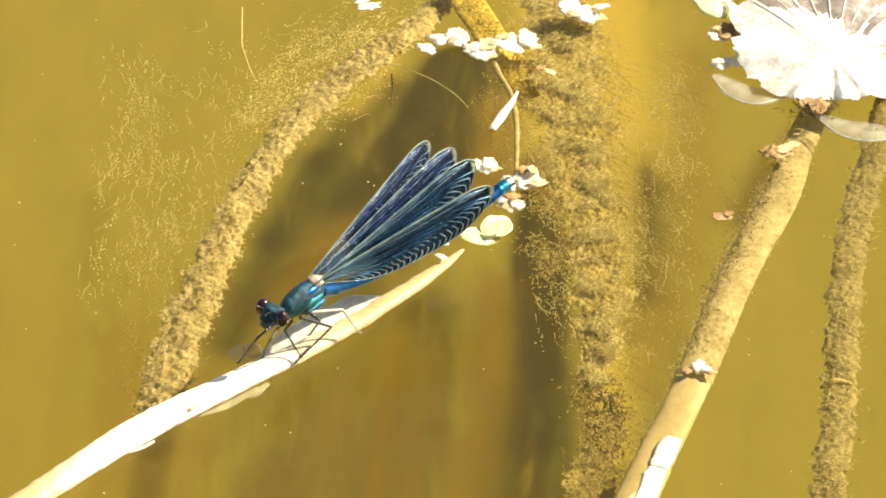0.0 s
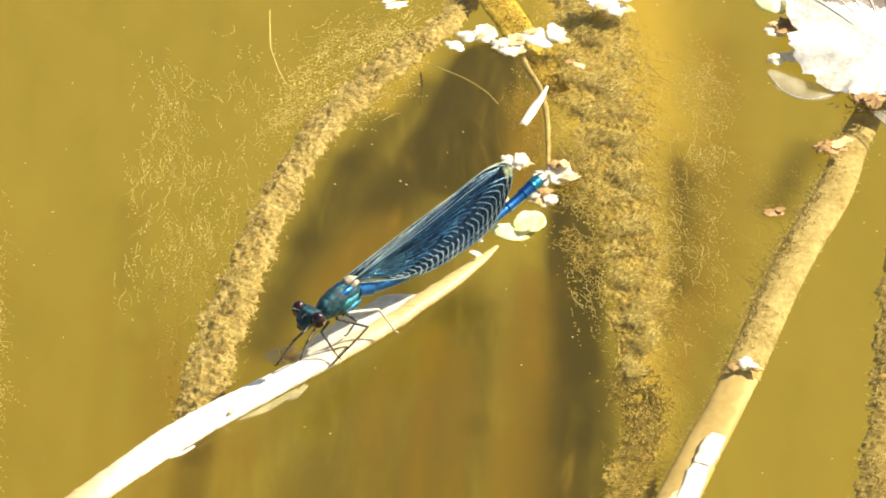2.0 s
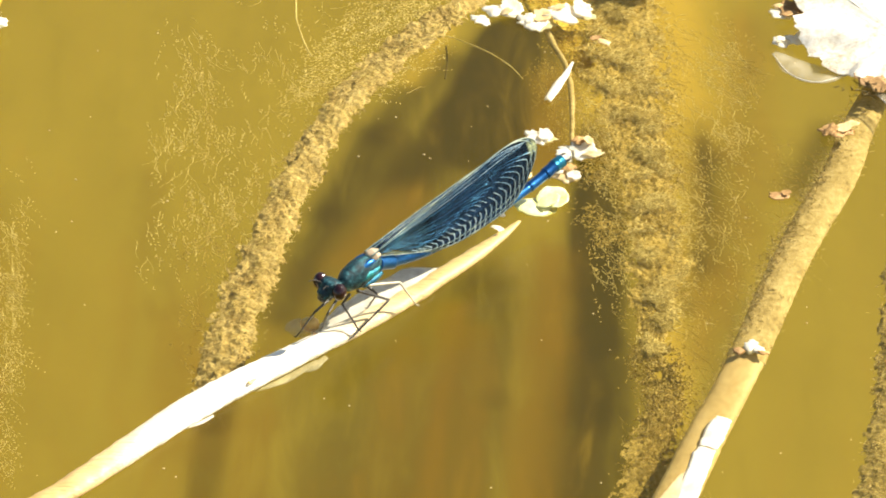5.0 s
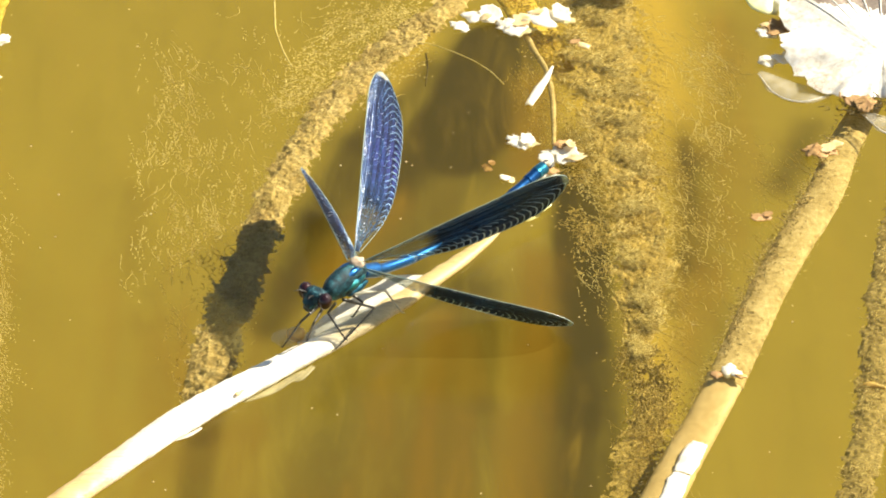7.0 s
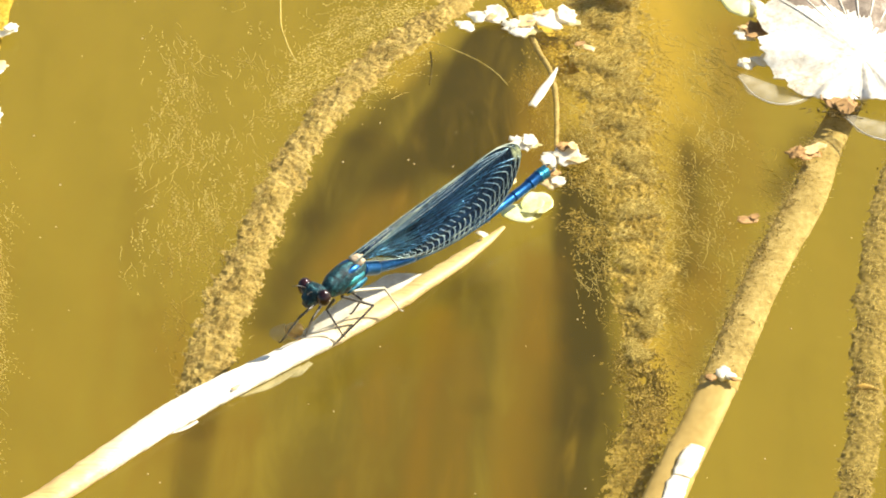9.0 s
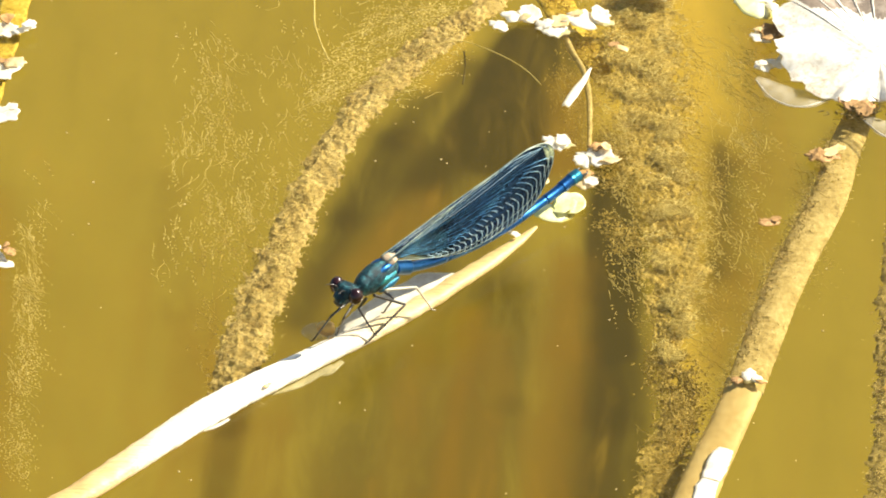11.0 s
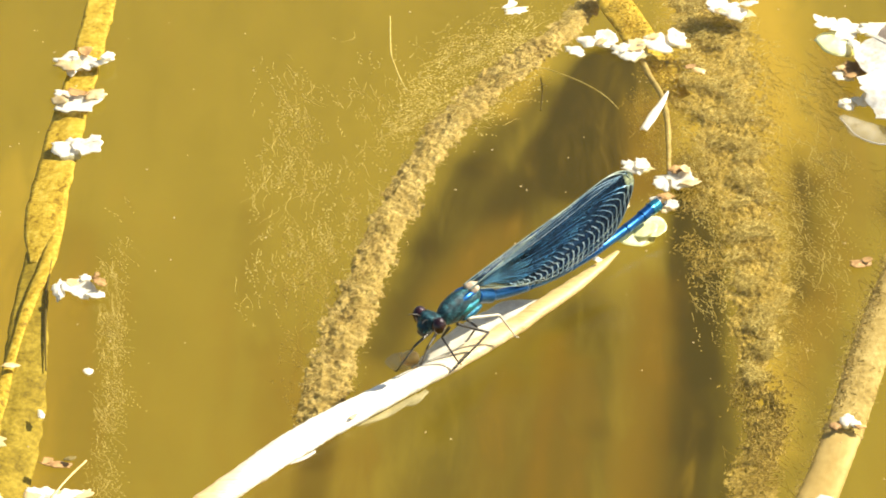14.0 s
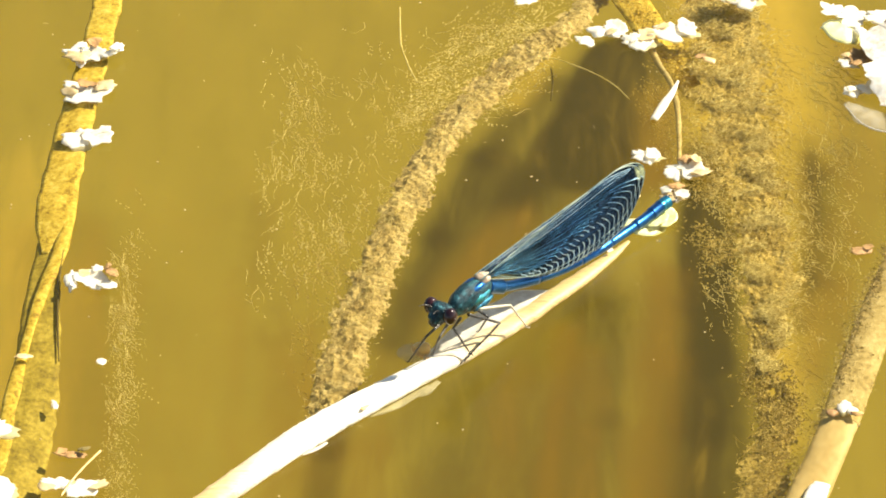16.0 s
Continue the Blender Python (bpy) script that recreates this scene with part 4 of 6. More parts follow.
blossom((0.01543, 0.0156), [(0, 0, 2.8, 2.2, -10, C_), (1.4, -0.3, 1.8, 1.2, -20, W), (-0.9, 0.6, 1.6, 1.3, 30, W), (0.4, 0.9, 1.8, 1.0, 0, H_)], "pinkish-brown petal scraps afloat at the insect's tail", group="petals by the tail")
blossom((0.01203, 0.00884), [(-0.9, -0.5, 5.0, 3.0, 5, D_), (1.5, 0.9, 3.8, 2.8, 15, D_), (0.6, 0.1, 3.2, 2.4, 30, D_)], "two yellow-green duckweed fronds afloat by the reed tip", "duckweed", "duckweed")
blossom((0.00929, 0.01642), [(0, 0, 1.3, 0.9, 30, W), (0.9, -1.3, 1.0, 0.6, 70, C_)], "white petal crumbs between wing and tail", group="petals by the tail")
blossom((0.00631, 0.00631), [(0, 0, 0.9, 0.8, 0, W)], "white crumb afloat by the reed tip", group="petals by the tail")
blossom((0.00539, 0.00222), [(0, 0, 1.1, 0.9, 40, W), (0.5, -0.9, 0.7, 0.6, 0, W)], "white crumbs on the reed tip", group="petals by the tail", lift=0.0012)
blossom((0.00678, 0.02), [(0, 0, 1.4, 1.2, 0, H_), (0.7, 0.5, 0.8, 0.7, 30, H_)], "rusty husk afloat behind the wings", "husk", "floating_husk", lift=-0.0004)


def sliver():
    pts = [(0.01323, 0.03373, 0.0006), (0.01474, 0.03721, 0.0007), (0.01616, 0.04029, 0.0008), (0.01724, 0.04282, 0.0012)]
    t = thing("reed_sliver", pts[1], "white sliver of split reed afloat on the water", "reed")
    part("blade", ribbon(local(pts, pts[1]), [0.0011, 0.0014, 0.001, 0.0003], 24, 5, 0.0002, 0.25, 0.05, 3.0), "white", t)
    return t


sliver()


def pulp():
    """A translucent bubble of pulp with an orange core, stuck to the reed."""
    o = (-0.02112, -0.01994, 0.0007)
    t = thing("fruit_pulp", o, "orange pulp in a clear skin stuck to the reed", "pulp")
    part("core", moved(ball((0.0013, 0.001, 0.0011), 8, 14, 0.2, 700, 2), Matrix.Translation((0.0007, 0.0002, 0.0006))), "orange", t)
    part("skin", moved(ball((0.0022, 0.0017, 0.0011), 8, 16, 0.25, 500, 4), Matrix.Translation((-0.0006, 0, 0.0001))), "skin", t, "clear grey skin")
    return t


pulp()


# ---- the drifting stalk with its glare-white leaf ----
RIGHT_RAFT = []


def stalk():
    pts = [(0.0617, 0.0436, -0.006), (0.05687, 0.02859, -0.0034), (0.05385, 0.01744, -0.0026), (0.05135, 0.01065, -0.0024), (0.04788, 0.00256, -0.0023), (0.0445, -0.00636, -0.0022), (0.0412, -0.0164, -0.0021), (0.03765, -0.02733, -0.002), (0.03427, -0.03673, -0.0018), (0.03182, -0.04303, -0.0016), (0.0292, -0.05053, -0.0013), (0.0243, -0.0646, -0.0008)]
    o = pts[7]
    t = thing("stalk", o, "thick rotting stalk with a joint, half afloat", "stalk")
    lp = local(pts, o)
    upper, lower = lp[:8], lp[7:]
    part("upper_stem", tube(upper, [0.0022, 0.0025, 0.0027, 0.0028, 0.0028, 0.0027, 0.0027, 0.0026], 190, 28, 0.36, 0.05, 1500, 2.0), "stalk", t, "algae-stained upper stem")
    part("lower_stem", tube(lower, [0.0026, 0.0026, 0.0027, 0.0028, 0.0029], 90, 28, 0.42, 0.03, 900, 3.0), "stalk_pale", t, "pale peeled lower stem")
    part("joint", tube([lp[7] + (lp[6] - lp[7]) * 0.09, lp[7], lp[7] + (lp[8] - lp[7]) * 0.08], [0.0026, 0.0028, 0.0026], 14, 28, 0.42, 0.1, 900, 5.0), "stalk", t)
    side = Vector((-0.0012, 0.0006, 0.0004))
    tagged(part("algae_crust", crumbs_along([p + side for p in upper[1:]], [0.0026] * 7, 2600, 61, (0.00006, 0.00018), 0.0006, 2.2), "stalk", t, "crumbs of algae", False), kind="stuff")
    tagged(part("dark_crust", crumbs_along([p + side * 1.2 for p in upper[1:]], [0.0026] * 7, 420, 62, (0.00006, 0.00016), 0.0008, 3.5), "jointed", t, "dark specks", False), kind="stuff")
    low_side = Vector((-0.0022, 0.0011, 0))
    tagged(part("algae_fringe", crumbs_along([p + low_side for p in lower], [0.0012] * len(lower), 420, 63, (0.00005, 0.00014), 0.0008, 2.5), "stalk", t, "crumbs of algae", False), kind="stuff")
    knot = local([(0.0384, -0.0276, 0.0001)], o)[0]
    for k, (dx, dy, ln, wd, turn, mt) in enumerate(((-0.3, 0.3, 2.2, 2.2, 10, "white"), (0.7, -0.4, 2.0, 1.2, -15, "white"), (-2.0, -0.6, 1.9, 1.1, 20, "husk"), (1.3, -1.0, 1.6, 0.7, 0, "husk"), (0.1, 1.0, 1.3, 1.2, 40, "white"))):
        part("joint_scale", moved(petal(ln / 1000, wd / 800, -0.15, 0.0002, 0.4, k + 4.0, 4, 18), Matrix.Translation(knot + Vector((dx / 1000, dy / 1000, 0))) @ Euler((0.08, 0.04, radians(turn))).to_matrix().to_4x4()), mt, t)
    # the skin has peeled off in two pieces, one below the other
    for k, (strip, wid) in enumerate((([(0.0338, -0.0424), (0.0330, -0.0440), (0.0322, -0.0462), (0.03135, -0.0484)], [0.0021, 0.0028, 0.0029, 0.0025]),
                                      ([(0.0312, -0.0486), (0.0306, -0.0503), (0.0298, -0.0533), (0.0280, -0.0588), (0.0262, -0.064)], [0.0024, 0.0028, 0.0028, 0.0029, 0.0029]))):
        part("peeled_strip", ribbon(local([(*p, 0.0) for p in strip], o), wid, 40, 8, 0.0001, 0.05, 0.04, 5.0 + k), "white", t, "white peeled strip")
    rng_ = random.Random(8)
    path = spline(upper, 120)
    roots = [Vector(path[rng_.randrange(120)]) + Vector((rng_.choice((-1, -1, -1, 1)) * rng_.uniform(0.0024, 0.0034), 0, rng_.uniform(-0.001, 0.001))) for _ in range(420)]
    tagged(part("algae_fuzz", strands(rng_, roots, 0.001, 0.00005, 2.6, 1.0, 0.3), "strand", t), kind="stuff")
    return t


RIGHT_RAFT.extend((old_stem, stalk()))


def glare_leaf():
    """A broad curled leaf on the water, its sun glare painted white: a fan of ribs from its foot, pale lobes, wet edges
    below.
    """
    foot = (0.06329, 0.04333, 0.0006)
    t = thing("glare_leaf", foot, "large leaf painted white as sun glare, with dark ribs, curled on the water", "leaf")
    n_fan, n_out = 216, 30
    reaches = spline([(0.0135,), (0.017,), (0.021,), (0.022,), (0.0195,), (0.0155,), (0.013,), (0.0112,), (0.0086,), (0.0098,), (0.0122,), (0.0135,)], n_fan + 1)[:, 0]
    vs, low = [], []
    for i in range(n_fan + 1):
        a = 2 * math.pi * (i % n_fan) / n_fan
        reach = (reaches[i] if i < n_fan else reaches[0]) * (1 + 0.1 * noise.noise(Vector((math.cos(a) * 4, math.sin(a) * 4, 4))) + 0.06 * noise.noise(Vector((math.cos(a) * 9, math.sin(a) * 14, 6))) + 0.02 * noise.noise(Vector((math.cos(a) * 30, math.sin(a) * 34, 2))))
        for j in range(n_out + 1):
            q = j / n_out
            z = 0.0008 + 0.0016 * (1 - q * q) + 0.0009 * noise.noise(Vector((math.cos(a) * 3, math.sin(a) * 3, 9))) * q + 0.00012 * noise.noise(Vector((math.cos(a) * 16, math.sin(a) * 16, q * 2))) * q + 0.0018 * q * max(0, math.sin(a)) + 0.0006 * noise.noise(Vector((math.cos(a) * q * 3, math.sin(a) * q * 3, 1)))
            x, y = math.cos(a) * reach * q, math.sin(a) * reach * q
            vs.append(Vector((x, y, z)))
            low.append(Vector((x, y, z - 0.00016)))
    m, c = len(vs), n_out + 1
    pale, dark = [], []
    for i in range(n_fan):
        for j in range(n_out):
            a = i * c + j
            top = (a, a + c, a + c + 1, a + 1)
            under = (m + a, m + a + 1, m + a + c + 1, m + a + c)
            edge = j / n_out
            streak = noise.noise(Vector((i * 0.11, j * 0.05, 8))) + 0.35 * noise.noise(Vector((i * 0.5, j * 0.12, 3)))
            (dark if i < 84 and edge > 0.34 + 0.5 * abs(i - 36) / 48 + 0.35 * streak and streak < 0.12 else pale).extend((top, under))
    part("blade", (vs + low, pale), "glare_leaf", t, "blade painted white as sun glare")
    part("dark_patch", (vs + low, dark), "leaf_shade", t, "brown part between the ribs, outside the painted glare")
    for i in range(5, 80, 6):
        path = [vs[i * c + j] for j in (13, 17, 21, 25, n_out)]
        part("rib", tube(path, [0.00006, 0.00014, 0.00016, 0.00012, 0.00005], 20, 6), "glare_leaf", t)
    for pts, wid in (([(0.0448, 0.04231, 0.0003), (0.04783, 0.03874, 0.0002), (0.05154, 0.03671, 0.0002), (0.05559, 0.03707, 0.0004)], [0.001, 0.0042, 0.0042, 0.001]),
                     ([(0.05992, 0.03182, 0.0003), (0.06324, 0.02908, 0.0002), (0.06735, 0.02769, 0.0002), (0.0724, 0.02747, 0.0003)], [0.001, 0.004, 0.0046, 0.002])):
        part("wet_edge", ribbon(local(pts, foot), wid, 30, 6, 0.0002, 0.06, 0.06, 6.0), "skin", t, "thin wet translucent edge")
        outer = [Vector(q) + (Vector(pts[-1]) - Vector(pts[0])).cross(Vector((0, 0, 1))).normalized() * w * 0.48 for q, w in zip(local(pts, foot), wid)]
        part("wet_rim", tube(outer, [0.00008, 0.00012, 0.00012, 0.00008], 30, 6), "glare_leaf", t)
    for k, (dx, dy, ln, wd, turn) in enumerate(((-5.0, -9.6, 3.0, 2.0, 20), (-3.4, -10.4, 3.2, 2.2, -30), (-2.4, -9.2, 2.2, 1.6, 50), (-6.2, -8.6, 2.2, 1.4, 10))):
        part("foot_scale", moved(petal(ln / 1000, wd / 1000, 0.08, 0.0002, 0.6, k + 20.0, 4, 18), Matrix.Translation((dx / 1000, dy / 1000, 0.0006)) @ Euler((0.4, 0.2 * k, radians(turn))).to_matrix().to_4x4()), "husk", t)
    rng_ = random.Random(19)
    roots = [Vector((rng_.gauss(-0.004, 0.0022), rng_.gauss(-0.0105, 0.0013), rng_.uniform(-0.0004, 0.0008))) for _ in range(110)]
    tagged(part("rotten_fibre", strands(rng_, roots, 0.0012, 0.0001, 1.0, 1.6, 0.2, 0.8), "root", t, "dark rotten fibres at the foot"), kind="stuff")
    return t


RIGHT_RAFT.append(glare_leaf())
RIGHT_RAFT.append(blossom((0.05273, 0.02222), [(0, 0, 4.0, 2.2, 10, H_), (1.6, 0.5, 2.8, 1.2, 25, C_), (-0.8, -0.8, 2.2, 1.4, 60, H_)], "tan husk lying at the top of a stalk", "husk", "floating_husk", lift=0.0007))
RIGHT_RAFT.append(blossom((0.04372, 0.00644), [(0, 0, 2.2, 1.3, 10, H_), (0.9, 0.3, 1.0, 0.8, 0, H_)], "small rust-brown husk afloat", "husk", "floating_husk"))
RIGHT_RAFT.append(blossom((0.04702, 0.04534), [(-0.6, 0.2, 2.4, 1.8, 10, W), (1.2, -0.2, 2.8, 1.2, -30, W), (1.8, 0.9, 1.6, 0.9, 60, W), (-1.2, -0.5, 1.2, 0.8, 0, W)], "white crumpled petals at the leaf's edge", group="petals by the leaf"))
RIGHT_RAFT.append(blossom((0.04671, 0.05333), [(0, 0, 2.8, 2.4, 30, W), (1.6, 0.2, 3.0, 2.6, 0, H_), (-0.6, 0.9, 1.4, 1.2, 0, C_), (1.0, -1.6, 2.6, 0.8, 25, H_)], "white and brown petal clump at the leaf's edge", group="petals by the leaf"))
RIGHT_RAFT.append(blossom((0.04644, 0.06214), [(0, 0, 5.0, 5.5, 20, D_), (1.8, 2.2, 4.0, 3.0, 40, W), (2.2, -1.6, 1.4, 3.0, 20, W), (4.2, 1.4, 1.6, 1.2, 0, W), (-1.8, 3.4, 2.6, 2.0, 0, W)], "pale yellow-green floating leaf with white petals", "leaf", "floating_petals", "petals by the leaf"))
RIGHT_RAFT.append(blossom((0.05418, 0.06449), [(0, 0, 6.0, 3.0, 5, W), (3.4, 0.6, 5.0, 3.0, 0, D_), (6.5, 0.4, 4.0, 2.4, -5, D_)], "white and yellow petals behind the glare-white leaf", group="petals by the leaf"))

# ---- the drifting yellow leaf with its blossoms ----
LEFT_RAFT = []


def drifting_leaf():
    pts = [(-0.0722, 0.09191, -0.0009), (-0.07178, 0.07209, -0.0009), (-0.07217, 0.06535, -0.00085), (-0.07286, 0.0533, -0.00085), (-0.07368, 0.04135, -0.00085), (-0.07447, 0.0281, -0.00085), (-0.07498, 0.01526, -0.0009), (-0.07533, 0.00691, -0.0012)]
    deep = [(-0.07501, 0.00996, -0.0015), (-0.0747, -0.00448, -0.0015), (-0.07409, -0.01523, -0.0015), (-0.07359, -0.02622, -0.0015), (-0.07393, -0.03912, -0.0015), (-0.07427, -0.0549, -0.0009)]
    o = pts[4]
    t = thing("drifting_leaf", o, "long yellow reed leaf, twisted, awash at the surface", "leaf")
    lp = local(pts, o)
    part("upper_blade", ribbon(lp, [0.0046, 0.0046, 0.0046, 0.0048, 0.0054, 0.0058, 0.0054, 0.001], 90, 8, 0.0004, 0.04, 0.06, 2.0, (0.1, 0, -0.1)), "gold_leaf", t)
    part("lower_blade", ribbon(local(deep, o), [0.0034, 0.0052, 0.006, 0.0068, 0.0066, 0.0068], 70, 8, 0.0004, 0.06, 0.05, 3.0, (-0.1, 0.1, 0.3)), "olive_leaf", t, "olive lower blade under the water")
    fold = local([(-0.07251, 0.02749, -0.0013), (-0.07261, 0.01462, -0.001), (-0.07329, 0.00645, -0.0009), (-0.07482, -0.00266, -0.0009), (-0.07586, -0.01279, -0.0009), (-0.07663, -0.02491, -0.001), (-0.0767, -0.03556, -0.001), (-0.07663, -0.04585, -0.001)], o)
    part("folded_edge", ribbon(fold, [0.001, 0.0018, 0.0024, 0.0018, 0.0014, 0.0022, 0.0028, 0.0028], 60, 5, 0.0003, 0.15, 0.1, 4.0), "gold_leaf", t, "folded golden leaf edge")
    part("dark_rim", tube(local([(-0.07238, 0.01273, -0.0006), (-0.07272, 0.00234, -0.0008), (-0.07203, -0.00801, -0.0008), (-0.07093, -0.0178, -0.001)], o), [0.0001, 0.0002, 0.0002, 0.0001], 40, 6), "root", t)
    return t


LEFT_RAFT.append(drifting_leaf())
for place, pieces, label in (
        ((-0.07394, 0.05548), [(-0.8, 0.3, 4.0, 3.4, 15, W), (1.6, -0.6, 3.2, 2.2, -10, W), (4.2, -0.7, 2.8, 2.2, 0, W), (-0.6, -1.8, 3.4, 2.0, 0, C_), (1.6, 1.2, 1.6, 1.4, 0, H_), (5.2, -0.5, 1.8, 1.6, 0, W)], "white blossoms stuck to a yellow leaf"),
        ((-0.07301, 0.04531), [(0, 1.4, 4.8, 2.4, 0, W), (0.4, -1.2, 5.0, 2.8, -3, W), (-2.2, 0, 2.2, 2.6, 30, C_), (3.4, 0.2, 2.6, 1.6, 10, C_), (0.4, 0.3, 2.4, 1.0, 0, H_)], "cream-edged white blossom stuck to a yellow leaf"),
        ((-0.07166, 0.03339), [(-0.6, 0, 4.2, 3.6, -20, W), (1.8, -0.6, 3.6, 2.4, -10, W), (2.6, 1.0, 1.8, 1.6, 20, W)], "bright white petal stuck to a yellow leaf"),
        ((-0.06748, -0.00174), [(-3.2, 0.6, 1.4, 3.0, 5, W), (0, 0, 4.4, 2.4, -25, W), (2.2, -1.6, 2.4, 1.4, -35, W), (0.6, 2.0, 1.4, 1.1, 0, W), (2.6, 0.6, 1.4, 0.9, 20, H_), (3.2, -0.4, 1.2, 0.7, -30, H_), (2.2, 1.2, 1.0, 0.6, 60, H_), (-0.9, -0.7, 1.4, 1.0, 20, C_)], "torn white petals with a brown husk, afloat"),
        ((-0.06463, -0.01948), [(0, 0, 1.2, 0.9, 0, W)], "single white crumb afloat"),
        ((-0.07023, -0.02871), [(0, 0, 0.7, 1.2, 20, W)], "tiny white crumb on an olive leaf"),
        ((-0.07567, -0.01811), [(0, 0, 2.0, 0.7, 15, C_)], "pale crumb on a golden leaf"),
        ((-0.06812, -0.04477), [(0, 0, 4.2, 2.0, -4, W), (3.2, -1.8, 3.4, 2.0, 5, W), (5.4, -1.2, 2.0, 1.6, 0, C_), (-1.6, -1.6, 1.8, 1.0, 0, C_)], "white petals afloat at a leaf's foot"),
        ((-0.06692, -0.03911), [(0, 0, 3.6, 0.9, 3, H_), (-1.4, 0.3, 1.2, 0.8, 40, H_), (1.6, 0.4, 1.4, 0.7, 0, "dark_stem")], "dark brown husk with twigs, afloat"),
        ((-0.07808, -0.03317), [(0, 0, 4.6, 3.2, 0, W), (-2.6, 1.2, 3.2, 2.4, 20, W), (-2.0, -1.8, 3.2, 2.2, 0, C_)], "white petals afloat beside a leaf"),
        ((-0.07578, -0.04566), [(0, 0, 3.6, 3.4, 0, W), (-2.4, 1.0, 3.2, 2.6, 20, C_)], "white petals afloat beside a leaf")):
    LEFT_RAFT.append(blossom(place, pieces, label, group="blossoms on the drifting leaf"))
LEFT_RAFT.append(thread([(-0.06757, -0.0476, 0.0005), (-0.0663, -0.04484, 0.0008), (-0.06486, -0.04227, 0.001), (-0.06306, -0.03901, 0.0008)], 0.00014, "thin tan twig crossing floating petals", "reed_end"))

# crumbs of silt and pollen on the water
rng = random.Random(77)
crumbs = []
for _ in range(110):
    x, y = rng.uniform(-0.085, 0.07), rng.uniform(-0.06, 0.07)
    r = rng.uniform(0.00006, 0.00016)
    crumbs.append(moved(ball((r * 1.3, r, r * 0.6), 3, 6), Matrix.Translation((x, y, 0.00005))))
tagged(part("pollen", join(*crumbs), "cream"), "scattered pale specks of pollen on the water", "pollen", kind="stuff")


# ---- the damselfly: +x forward, +y to its left, +z up ----
WING_ROOT = (-0.01217, -0.01671, 0.011)
FEET = Vector((WING_ROOT[0], WING_ROOT[1], 0.0016))
HEADING = 226.0
fly = thing("damselfly", tuple(FEET), "metallic blue damselfly with banded wings on a reed", "damselfly")
fly.matrix_world = Matrix.Translation(FEET) @ Euler((0, 0, radians(HEADING))).to_matrix().to_4x4()
ROOT_Z = WING_ROOT[2] - FEET.z
TO_FLY = fly.matrix_world.inverted()


PLATES = {"a": (-0.00064, 0, 0.00884), "b": (0.00099, 0, 0.00888), "c": (0.00305, 0, 0.00878), "d": (-0.00062, 0, 0.00758), "e": (0.00113, 0, 0.00758), "f": (0.0033, 0, 0.00755), "g": (-0.00146, 0, 0.00611), "h": (0.00019, 0, 0.00586), "i": (0.00225, 0, 0.00586)}


